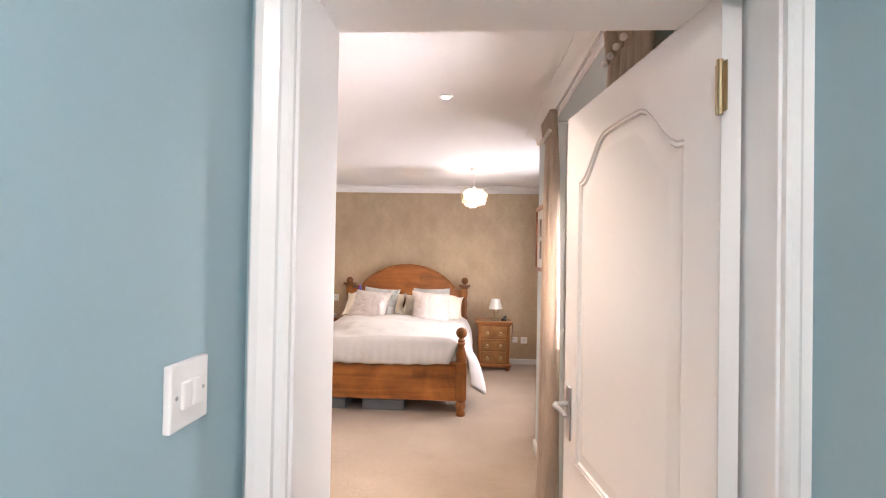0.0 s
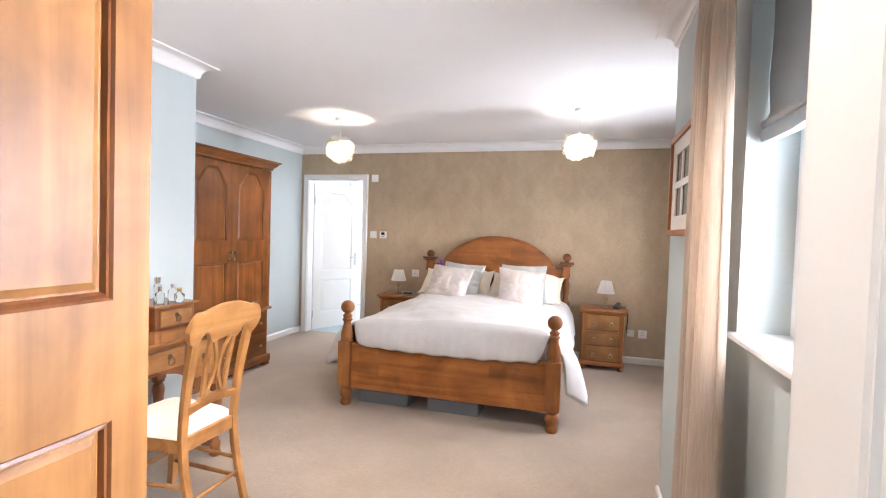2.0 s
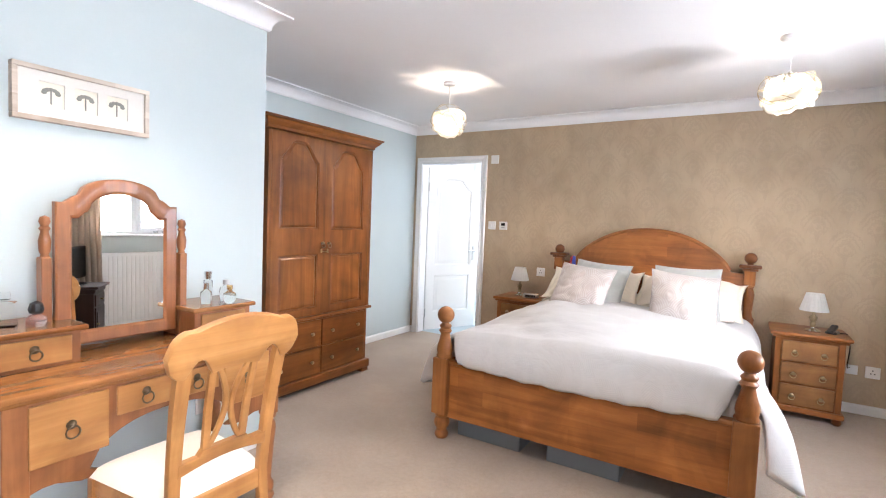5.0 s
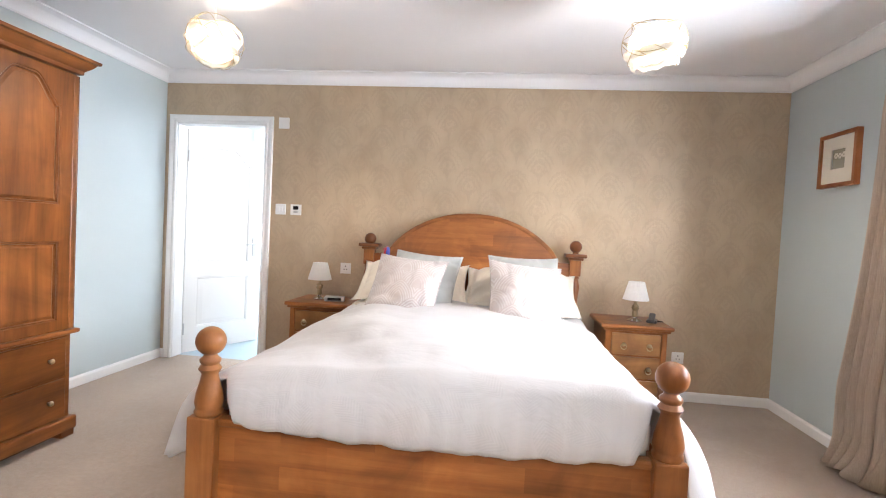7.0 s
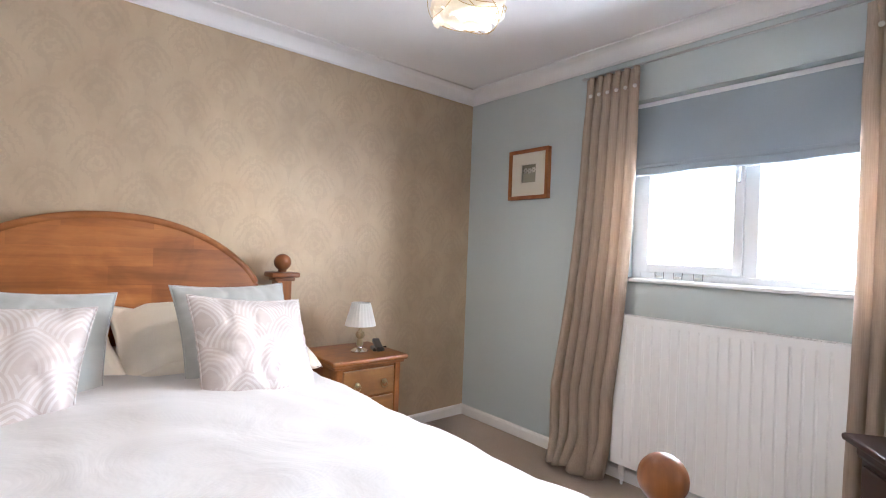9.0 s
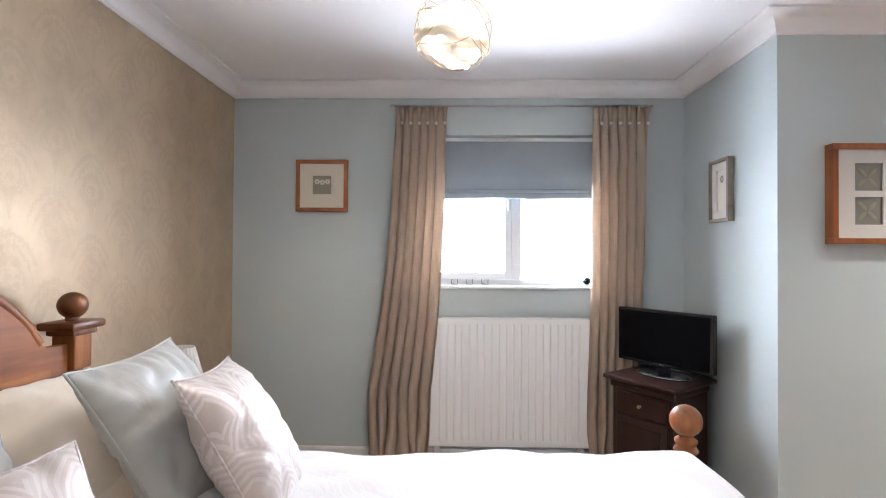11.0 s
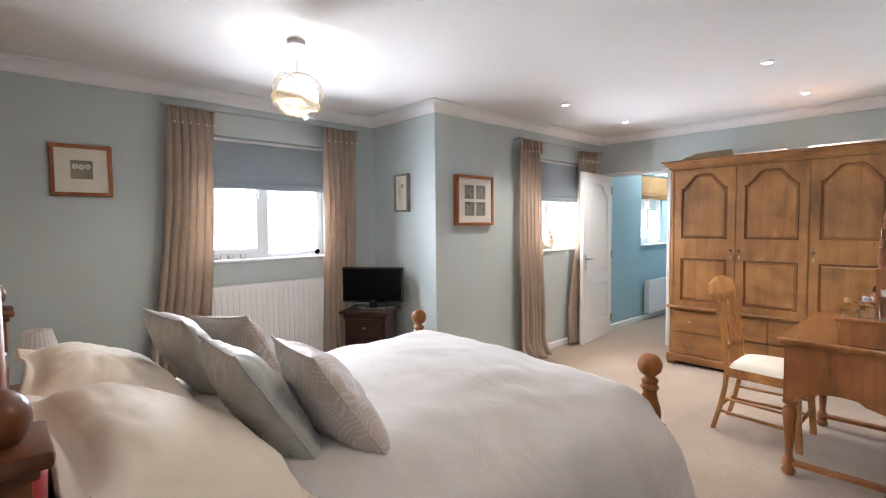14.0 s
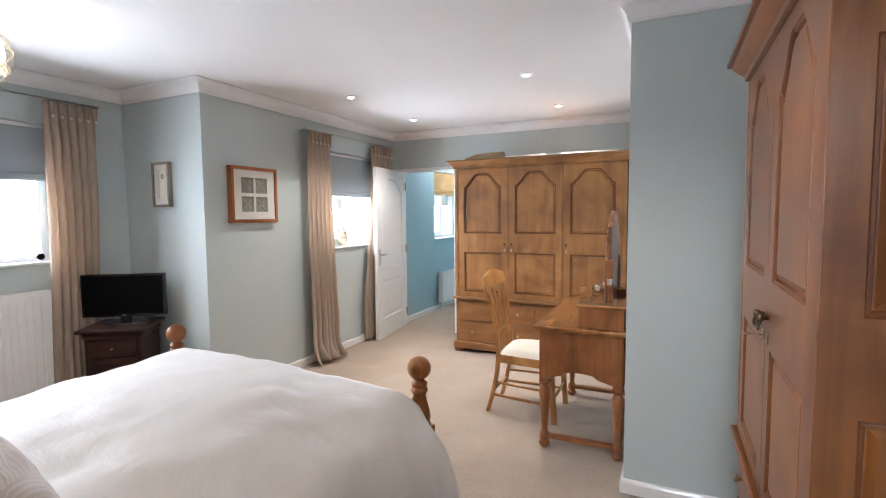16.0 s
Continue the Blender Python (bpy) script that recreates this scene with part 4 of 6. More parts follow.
def duvet():
    """Domed cover, tucked behind the foot panel and hanging over both sides to an uneven hem."""
    bm = bmesh.new()
    nx, ny = 96, 84
    hw, y0, y1 = 0.795, 0.055, 1.97
    rows = []
    for j in range(ny + 1):
        v = j / ny
        row = []
        for i in range(nx + 1):
            u = 2 * i / nx - 1
            s = u * 1.38
            a = abs(s)
            sgn = 1 if s >= 0 else -1
            y = y0 + (y1 - y0) * v
            dome = 0.655 + 0.062 * (1 - min(1, a) ** 2.2) * min(1, 0.45 + v * 1.6) + 0.012 * math.sin(3 * u + 5 * v) + 0.008 * math.sin(11 * v + 4 * u)
            if a <= 1:
                x, z = sgn * hw * a ** 0.96, dome - 0.05 * a ** 7
            else:
                t = (a - 1) / 0.38
                corner = min(1.0, v / 0.035) * max(0.0, 1 - max(0.0, v - 0.05) / 0.25)
                hem = 0.30 + 0.08 * corner + 0.03 * math.sin(8 * v + sgn)
                out = 0.045 * math.sin(min(1, t * 2) * 1.57) + (0.03 + 0.155 * corner) * t ** 0.55
                fold = 0.020 * t * math.sin(38 * v + 2 * sgn + 2.0 * math.sin(7 * v))
                x = sgn * (hw + out + fold)
                z = dome - 0.05 - hem * t - 0.02 * t * math.sin(17 * v + sgn)
            wr = noise.noise(Vector((x * 3.1, y * 2.3, 0.7))) * 0.020 + noise.noise(Vector((x * 8.0, y * 6.0, 3.1))) * 0.009 + abs(noise.noise(Vector((x * 5.0 + y * 2.0, y * 4.0 - x, 8.3)))) * 0.012
            row.append(bm.verts.new((x, y, z + wr)))
        rows.append(row)
    # the foot end drops inside the foot panel
    lip = []
    for q, out in ((0.18, 0.030), (0.40, 0.062), (0.62, 0.084), (0.82, 0.094), (0.94, 0.093), (1.0, 0.086)):
        r = []
        for i, p in enumerate(rows[0]):
            a = abs(p.co.x) / hw
            k = 1.0 if a < 0.88 else (max(0.0, (0.925 - a) / 0.045) if abs(2 * i / nx - 1) * 1.38 <= 1 else 0.0)
            hem = 0.474 + 0.022 * a * a + 0.004 * math.sin(i * 0.8)
            sway = 0.006 * math.sin(i * 0.55 + q) * q + 0.004 * math.sin(i * 1.9) * q
            r.append(bm.verts.new((p.co.x * (1 - 0.03 * q * k), p.co.y - (out * (0.78 + 0.22 * (1 - a * a)) + sway) * k, p.co.z + (hem - p.co.z) * q * k - 0.002 * q * (1 - k))))
        lip.append(r)
    prev = rows[0]
    for r in lip:
        for i in range(nx):
            bm.faces.new((prev[i], prev[i + 1], r[i + 1], r[i]))
        prev = r
    for a, b in zip(rows, rows[1:]):
        for i in range(nx):
            bm.faces.new((a[i], a[i + 1], b[i + 1], b[i]))
    rim = [r[0].co.copy() for r in rows[::-1]] + [v.co.copy() for v in lip[-1]] + [r[nx].co.copy() for r in rows]
    fold = [rows[ny - 3][i].co + Vector((0, 0, 0.022)) for i in range(nx + 1)]
    top = thing("duvet", (BED_X, BED_Y, 0), 0, "white patterned duvet spread over the bed, corners hanging", "duvet")
    ob = part("cover", bm, DUVET, top, "", True)
    part("hem", tube(rim, 0.009, 6), DUVET, top, "rounded stitched hem", True)
    part("top_seam", tube(fold, 0.004, 5), DUVET, top, "", True)
    sol = ob.modifiers.new("thickness", "SOLIDIFY")
    sol.thickness, sol.offset = 0.022, 1.0
    return top


duvet()


def cushion_material(name, base, line):
    """Satin with rows of fan shapes drawn in fine bright lines."""
    m = Mat(name, base, 0.42)
    sep = m.node("ShaderNodeSeparateXYZ")
    m.link(m.coords(), sep.inputs[0])
    x, z = sep.outputs[0], m.math("ADD", sep.outputs[1], 0.015)
    # overlapping scales: each a nest of pointed arches, the lower row in front of the upper one
    wide, step = 0.20, 0.105
    row = m.math("FLOOR", m.math("DIVIDE", z, step))
    up = m.math("SUBTRACT", z, m.math("MULTIPLY", row, step))

    def scale(back):
        par = m.math("MULTIPLY", m.math("ABSOLUTE", m.math("MODULO", m.math("SUBTRACT", row, float(back)), 2.0)), 0.5)
        cx = m.math("MULTIPLY", m.math("ABSOLUTE", m.math("SUBTRACT", m.math("FRACT", m.math("ADD", m.math("DIVIDE", x, wide), par)), 0.5)), wide)
        dx, dz = m.math("ADD", cx, 0.055), m.math("ADD", up, back * step)
        return m.math("SQRT", m.math("ADD", m.math("MULTIPLY", dx, dx), m.math("MULTIPLY", dz, dz)))

    front, behind = scale(1), scale(0)
    pick = m.math("LESS_THAN", front, 0.158)
    d = m.math("ADD", m.math("MULTIPLY", pick, front), m.math("MULTIPLY", m.math("SUBTRACT", 1.0, pick), behind))
    lines = m.math("MULTIPLY", m.math("GREATER_THAN", m.math("SINE", m.math("MULTIPLY", d, 440.0)), 0.05), m.math("GREATER_THAN", d, 0.085))
    # random patches of sheen, put into the colour of the lines
    shine = m.ramp(m.noise(5, 3), [(0.35, (0.35, 0.35, 0.35)), (0.65, (1, 1, 1))])
    m.color(m.mix(m.math("MULTIPLY", lines, m.math("MULTIPLY", shine, 0.5)), m.vary(base, 0.05, 6, 150), line))
    m.rough(lines, 0.5, 0.36)
    m.link(m.math("MULTIPLY", lines, 0.35), m.bsdf.inputs["Metallic"])
    m.bsdf.inputs["Specular IOR Level"].default_value = 0.3
    m.bump(lines, 0.12, 0.0008)
    m.bump(m.noise(8, 4), 0.2, 0.015)
    m.bsdf.inputs["Sheen Weight"].default_value = 0.3
    return m.mat


FAN = cushion_material("blush_fan_satin", (0.52, 0.455, 0.425), (0.74, 0.725, 0.72))


def pillow(name, w, h, t, m, mat, label, category, seed, flange=0.0):
    """A stuffed pillow, width along local x, height along local y, thickness along z; a flat border when flange > 0, else pinched seams with piping."""
    rnd = random.Random(seed)
    ph = [rnd.uniform(0, 6.28) for _ in range(8)]
    top = thing(name, label=label, category=category, group="pillows on the bed")
    top.matrix_world = m
    n = 40
    fx, fy = 1 - 2 * flange / w, 1 - 2 * flange / h

    def shape(u, v, side):
        a, b = min(1.0, abs(u) / fx), min(1.0, abs(v) / fy)
        if flange:
            puff = max(0.0, (1 - a ** 3.2) * (1 - b ** 3.2)) ** 0.55
        else:
            puff = max(0.0, (1 - a ** 2.3) * (1 - b ** 2.3)) ** 0.62
        rim = 1 - min(1.0, 2.6 * min(1 - a, 1 - b))
        px = 1 - 0.075 * (1 - v * v) * abs(u) ** 3
        py = 1 - 0.075 * (1 - u * u) * abs(v) ** 3
        z = side * t / 2 * puff
        # puckers that run in from the seams, and a few long soft creases
        along = u if 1 - b < 1 - a else v
        z += side * 0.004 * rim * math.sin(26 * along + ph[0] + 2 * math.sin(5 * along + ph[1])) * min(1.0, puff * 5)
        z += side * 0.011 * noise.noise(Vector((u * 2.2 + ph[2], v * 2.2, side))) * min(1.0, puff * 2)
        z -= side * 0.009 * (1 - abs(noise.noise(Vector((u * 2.6 + ph[3], v * 3.4 + ph[4], side + 4.0))))) ** 6 * min(1.0, puff * 2)
        if flange:
            flap = max(0.0, max(abs(u) - fx, abs(v) - fy))
            z += 0.10 * flap * math.sin(5.0 * (u - v) + ph[5]) + side * 0.0016
        return Vector((w / 2 * u * px, h / 2 * v * py, z))

    bm = bmesh.new()
    edge = {}
    for side in (1, -1):
        g = []
        for j in range(n + 1):
            row = []
            for i in range(n + 1):
                rim = i in (0, n) or j in (0, n)
                if rim and (i, j) in edge:
                    row.append(edge[(i, j)])
                    continue
                vt = bm.verts.new(shape(2 * i / n - 1, 2 * j / n - 1, side))
                if rim:
                    edge[(i, j)] = vt
                row.append(vt)
            g.append(row)
        for a, b in zip(g, g[1:]):
            for i in range(n):
                bm.faces.new((a[i], a[i + 1], b[i + 1], b[i]))
    part("cover", bm, mat, top, "", True)
    loop = [(i, 0) for i in range(n)] + [(n, j) for j in range(n)] + [(n - i, n) for i in range(n)] + [(0, n - j) for j in range(n)]
    if flange:
        q = [shape((2 * i / n - 1) * fx, (2 * j / n - 1) * fy, 1) for i, j in loop]
        part("flange_stitching", tube([p + Vector((0, 0, 0.001)) for p in q], 0.0016, 4, None, True), mat, top, "", True)
    else:
        part("piping", tube([shape(2 * i / n - 1, 2 * j / n - 1, 1) for i, j in loop], 0.0032, 6, None, True), mat, top, "", True)
    return top


def lean(x, y, z, tilt, yaw=0.0, roll=0.0):
    """A pillow that stands on its lower edge and leans back by tilt degrees from the upright, facing -y."""
    return pose(x, y, z) @ pose(0, 0, 0, 0, 0, yaw) @ pose(0, 0, 0, 90 - tilt, 0, 0) @ pose(0, 0, 0, 0, 0, roll)


BX, BY = BED_X, BED_Y
for sx, yaw in ((-1, 2), (1, -3)):
    pillow("pillow", 0.74, 0.50, 0.17, lean(BX + sx * 0.365, BY + 1.74, 0.715, 82, yaw), PILLOWC, "cream cotton pillow with a flat border, under the front one", "pillow", 1 + sx, 0.045)
for sx, yaw in ((-1, 4), (1, -2)):
    pillow("pillow", 0.80, 0.56, 0.25, lean(BX + sx * 0.378, BY + 1.81, 0.802 if sx > 0 else 0.822, 64, yaw), PILLOWC, "plump cream cotton pillow propped against the headboard", "pillow", 4 + sx, 0.045)
pillow("cushion", 0.46, 0.46, 0.17, lean(BX - 0.27, BY + 1.52, 0.85, 32, -4, -4), GREYC, "plain silver-grey satin cushion", "cushion", 5)
pillow("cushion", 0.46, 0.46, 0.17, lean(BX + 0.39, BY + 1.52, 0.86, 32, 5), GREYC, "plain silver-grey satin cushion", "cushion", 6)
pillow("cushion", 0.46, 0.46, 0.18, lean(BX - 0.35, BY + 1.325, 0.828, 33, -8, -4), FAN, "blush satin cushion with silver fan lines", "cushion", 7)
pillow("cushion", 0.46, 0.46, 0.18, lean(BX + 0.39, BY + 1.32, 0.822, 30, 14, -6), FAN, "blush satin cushion with silver fan lines", "cushion", 8)

BOXM = paint("grey_storage_plastic", (0.16, 0.18, 0.20), 0.5)
for x, w in ((-1.42, 0.42), (-0.85, 0.40)):
    st = thing("storage_box", (x, 4.95, 0), 0, "grey lidded storage box under the bed", "box", "boxes under the bed")
    part("body", block(-w / 2, w / 2, -0.2, 0.2, 0, 0.10, 0.008), BOXM, st)
    part("lid", block(-w / 2 - 0.008, w / 2 + 0.008, -0.208, 0.208, 0.10, 0.125, 0.006), BOXM, st)
# a folded red and blue strap over the headboard
RED, BLUE = cloth("red_fabric", (0.5, 0.03, 0.05)), cloth("blue_fabric", (0.06, 0.08, 0.4))
st = thing("strap", (-1.565, 6.762, 1.0), 0, "red and blue strap looped over the headboard", "strap")
part("red_band", tube([(0.0, -0.028, -0.10), (-0.01, -0.03, -0.02), (0.0, -0.02, 0.035), (0.015, 0.01, 0.045)], 0.019, 10), RED, st, "", True)
part("blue_band", tube([(0.03, -0.03, -0.05), (0.025, -0.028, 0.0), (0.02, -0.015, 0.04), (0.01, 0.015, 0.045)], 0.017, 10), BLUE, st, "", True)


# ---- knobs and drawers ----
def knob(parent, x, y, z, mat=None, r=0.014):
    """A turned knob on a front at local y, standing out to -y."""
    m = Matrix.Translation((x, y, z)) @ pose(0, 0, 0, 90)
    return part("knob", lathe([(0.006, -0.001), (0.007, 0.008), (r * 0.9, 0.014), (r, 0.020), (r * 0.75, 0.026), (0.001, 0.028)], 14, None, m), mat or PINE, parent, "", True, 50)


def drawer_front(parent, x0, x1, z0, z1, y, mat, knobs, kmat=None, ring=False):
    d = part("drawer", block(x0, x1, y - 0.010, y + 0.012, z0, z1, 0.004), mat, parent)
    for x in knobs:
        knob(d, x, y - 0.010, (z0 + z1) / 2, kmat)
        if ring:
            part("ring_pull", tube([(x + 0.019 * math.cos(q), y - 0.03 + 0.004 * math.sin(q), (z0 + z1) / 2 - 0.014 + 0.019 * math.sin(q)) for q in [i * 0.628 for i in range(10)]], 0.0028, 6, None, True), kmat, d, "", True)
    return d


def nightstand(m, label):
    """Three-drawer chest, front at local y = 0 facing -y, 0.42 wide, 0.40 deep."""
    top = thing("nightstand", label=label, category="nightstand", group="bedside chests")
    top.matrix_world = m
    w = 0.205
    part("body", block(-w, w, 0.004, 0.40, 0.055, 0.585, 0.003), PINE, top)
    part("top", block(-w - 0.035, w + 0.035, -0.035, 0.41, 0.60, 0.628, 0.010), PINE_X, top)
    part("top_moulding", block(-w - 0.018, w + 0.018, -0.018, 0.405, 0.582, 0.602, 0.006), PINE_X, top)
    part("plinth", block(-w - 0.018, w + 0.018, -0.018, 0.405, 0.045, 0.085, 0.008), PINE_X, top)
    for x in (-w + 0.02, w - 0.02):
        for y in (0.015, 0.37):
            part("bun_foot", lathe([(0.018, 0), (0.028, 0.012), (0.030, 0.028), (0.020, 0.046)], 14, None, Matrix.Translation((x, y, 0))), PINE, top, "", True, 60)
        part("corner_strip", block(x - 0.018, x + 0.018, -0.006, 0.01, 0.085, 0.582, 0.004), PINE, top)
    for i in range(3):
        z = 0.10 + i * 0.16
        drawer_front(top, -w + 0.045, w - 0.045, z, z + 0.145, 0.002, GOLDEN_X, (-0.085, 0.085), BRASS, True)
    return top


nightstand(pose(0.275, 6.475, 0), "pine bedside chest with three drawers by the window")
nightstand(pose(-1.995, 6.475, 0), "pine bedside chest with three drawers by the door")

SHADE = cloth("white_pleated_shade", (0.82, 0.80, 0.76), 0.8, 300, 0.1, 0.02, 0.1, 0.35)
CRYSTAL = Mat("clear_crystal", (1, 1, 1), 0.02, 0.0, Transmission_Weight=1.0, IOR=1.5).mat


def table_lamp(m, label):
    top = thing("table_lamp", label=label, category="lamp", group="bedside lamps")
    top.matrix_world = m
    part("base", lathe([(0.042, 0), (0.042, 0.006), (0.03, 0.014), (0.012, 0.02), (0.010, 0.026)], 20), CHROME, top, "chrome base", True, 50)
    part("stem", lathe([(0.010, 0.026), (0.016, 0.034), (0.016, 0.058), (0.010, 0.064), (0.015, 0.072), (0.017, 0.085), (0.012, 0.100), (0.008, 0.106), (0.008, 0.16)], 16), BRASS, top, "brass and glass stem", True, 50)
    part("crystal", lathe(ball_profile(0.022, 0.082, 8, -70, 70), 12), CRYSTAL, top)
    bm = bmesh.new()
    n = 48
    r0, r1 = 0.074, 0.044
    a = [bm.verts.new(((r0 + 0.0015 * (i % 2)) * math.cos(i * 2 * math.pi / n), (r0 + 0.0015 * (i % 2)) * math.sin(i * 2 * math.pi / n), 0.128)) for i in range(n)]
    b = [bm.verts.new(((r1 + 0.0015 * (i % 2)) * math.cos(i * 2 * math.pi / n), (r1 + 0.0015 * (i % 2)) * math.sin(i * 2 * math.pi / n), 0.236)) for i in range(n)]
    for i in range(n):
        bm.faces.new((a[i], a[(i + 1) % n], b[(i + 1) % n], b[i]))
    sh = part("shade", bm, SHADE, top, "small white pleated cone shade")
    sol = sh.modifiers.new("thickness", "SOLIDIFY")
    sol.thickness = 0.002
    part("bulb_holder", lathe([(0.012, 0.14), (0.012, 0.17), (0.022, 0.185), (0.022, 0.2), (0.008, 0.215)], 12), PLASTIC, top, "", True)
    return top


table_lamp(pose(0.30, 6.63, 0.628) @ Matrix.Scale(1.2, 4), "small bedside lamp with a white shade, unlit")
table_lamp(pose(-2.05, 6.66, 0.628) @ Matrix.Scale(1.2, 4), "small bedside lamp with a white shade, unlit")
st = thing("alarm_clock", (-1.905, 6.60, 0.628), 12, "silver alarm clock radio on the bedside chest", "clock")
part("body", block(-0.075, 0.075, -0.03, 0.04, 0.0, 0.038, 0.008), STEEL, st)
part("display", block(-0.05, 0.05, -0.0325, -0.029, 0.009, 0.030, 0.001), BLACK, st)
st = thing("telephone", (0.415, 6.62, 0.628), -20, "dark cordless telephone on its charging base", "telephone")
part("base", block(-0.035, 0.035, -0.045, 0.045, 0, 0.02, 0.008), DARKGREY, st)
part("handset", block(-0.021, 0.021, -0.07, 0.07, 0.016, 0.042, 0.008, None, pose(0, 0, 0.004, 14)), DARKGREY, st)
cab = tube([(0.46, 6.66, 0.632), (0.50, 6.66, 0.633), (0.528, 6.67, 0.60), (0.53, 6.68, 0.50), (0.525, 6.70, 0.40), (0.54, 6.78, 0.36), (0.56, 6.86, 0.35), (0.57, 6.895, 0.345)], 0.004, 6)
solid("cable", cab, BLACK, "black telephone cable hanging beside the chest", "cable", None, True)


# ---- wardrobes ----
def wardrobe(name, m, w, depth, h, doors, label, WD, WD_X):
    """Panelled pine wardrobe over a drawer base; front at local y = 0 facing -y, left end at x = 0."""
    top = thing(name, label=label, category="wardrobe")
    top.matrix_world = m
    zb, zw = 0.095, 0.555
    part("body", block(0.02, w - 0.02, 0.022, depth - 0.002, zw + 0.02, h - 0.07, 0.002), WD, top)
    base = part("drawer_base", block(0, w, 0.018, depth, zb, zw, 0.003), WD_X, top)
    part("plinth", block(-0.018, w + 0.018, -0.018, depth, 0.035, zb + 0.012, 0.010), WD_X, top)
    # near-black board that stands for the shade under the plinth
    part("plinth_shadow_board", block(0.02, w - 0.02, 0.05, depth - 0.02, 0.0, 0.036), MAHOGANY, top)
    for x in (0.03, w - 0.03):
        for y in (0.02, depth - 0.06):
            part("bracket_foot", block(x - 0.04, x + 0.04, y - 0.03, y + 0.05, 0, 0.036, 0.008), WD_X, top)
    part("waist_moulding", block(-0.022, w + 0.022, -0.022, depth, zw, zw + 0.024, 0.009), WD_X, top)
    # stepped cornice
    prof = [(0.0, h - 0.085), (0.012, h - 0.080), (0.014, h - 0.062), (0.030, h - 0.048), (0.046, h - 0.030), (0.052, h - 0.018), (0.066, h - 0.014), (0.068, h), (0.0, h)]
    bm = bmesh.new()
    rows = [[bm.verts.new(p) for p in ((-d, depth, z), (-d, -d, z), (w + d, -d, z), (w + d, depth, z))] for d, z in prof]
    for a, b in zip(rows, rows[1:]):
        for i in range(3):
            bm.faces.new((a[i], a[i + 1], b[i + 1], b[i]))
    bm.faces.new(rows[-1])
    bm.faces.new(rows[0][::-1])
    part("cornice", bm, WD_X, top, "", True, 25)
    z0, z1 = zw + 0.026, h - 0.09
    part("stile", block(0.003, 0.034, -0.001, 0.03, z0, z1, 0.005), WD, top)
    part("stile", block(w - 0.034, w - 0.003, -0.001, 0.03, z0, z1, 0.005), WD, top)
    for i in range(doors):
        x0, x1 = 0.034 + i * (w - 0.068) / doors + 0.003, 0.034 + (i + 1) * (w - 0.068) / doors - 0.003
        d = part("door", block(x0 + 0.002, x1 - 0.002, 0.013, 0.022, z0, z1), WD, top)
        ops = [((x0, x1, z0, 1.14), (x0 + 0.065, x1 - 0.065, z0 + 0.055, 1.045), 0.0, "flat"), ((x0, x1, 1.14, z1), (x0 + 0.065, x1 - 0.065, 1.235, z1 - 0.045), 0.13, "ogee")]
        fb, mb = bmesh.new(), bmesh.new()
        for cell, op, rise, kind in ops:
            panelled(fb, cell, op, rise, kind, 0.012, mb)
        # the groove's shade is put into the moulding's colour
        part("panel_moulding", mb, SHADE_AND_CAP, d, "moulding darkened for groove shade")
        bmesh.ops.remove_doubles(fb, verts=fb.verts, dist=0.0002)
        part("door_frame", fb, WD, d)
        for cell, op, rise, kind in ops:
            part("panel", raised_field(op, rise, kind, 0.012, 0.030, 0.007), WD, d, "", True, 25)
        kx = x1 - 0.03 if i in (0,) else x0 + 0.03
        knob(d, kx, 0.0, 1.13, DARKBRASS, 0.013)
        if doors == 2:
            part("ring_pull", tube([(kx + 0.018 * math.cos(q), -0.022 + 0.004 * math.sin(q), 1.113 + 0.018 * math.sin(q)) for q in [k * 0.524 for k in range(12)]], 0.003, 6, None, True), DARKBRASS, d, "dark brass drop ring", True)
        part("escutcheon", block(kx - 0.008, kx + 0.008, -0.003, 0.001, 1.055, 1.085, 0.002), BRASS, d, "small brass key plate")
        if i == 0:
            part("key", tube([(kx, -0.002, 1.068), (kx, -0.03, 1.068)] + [(kx + 0.011 * math.sin(q), -0.041 + 0.011 * math.cos(q), 1.068) for q in [k * 0.7 for k in range(10)]], 0.0025, 6), BRASS, d, "", True)
    zr = (zb + 0.016, (zb + zw) / 2 + 0.004, zw - 0.008)
    for c in range(2):
        x0, x1 = 0.03 + c * (w - 0.06) / 2 + 0.006, 0.03 + (c + 1) * (w - 0.06) / 2 - 0.006
        for r in range(2):
            q = (x1 - x0) * 0.2
            drawer_front(base, x0, x1, zr[r], zr[r + 1] - 0.012, 0.016, WD_X, (x0 + q, x1 - q), BRASS if name == "wardrobe" else None)
    for sx, flip in ((0.0, 1), (w, -1)):
        fb = bmesh.new()
        y0, y1 = 0.0, depth
        ops = [((y0, y1, z0, 1.14), (y0 + 0.065, y1 - 0.075, z0 + 0.055, 1.045), 0.0, "flat"), ((y0, y1, 1.14, z1), (y0 + 0.065, y1 - 0.075, 1.235, z1 - 0.045), 0.13, "ogee")]
        t = Matrix(((0, flip, 0, sx), (1, 0, 0, 0), (0, 0, 1, 0), (0, 0, 0, 1)))
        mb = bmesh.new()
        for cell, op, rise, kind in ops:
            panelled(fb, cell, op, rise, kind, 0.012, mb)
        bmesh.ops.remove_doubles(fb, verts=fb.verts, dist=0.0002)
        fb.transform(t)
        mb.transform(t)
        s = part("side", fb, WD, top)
        # darker than the side, as shade put into the colour
        part("panel_moulding", mb, SHADE_AND_CAP, s, "moulding darkened for groove shade")
        for cell, op, rise, kind in ops:
            f = raised_field(op, rise, kind, 0.012, 0.030, 0.007)
            f.transform(t)
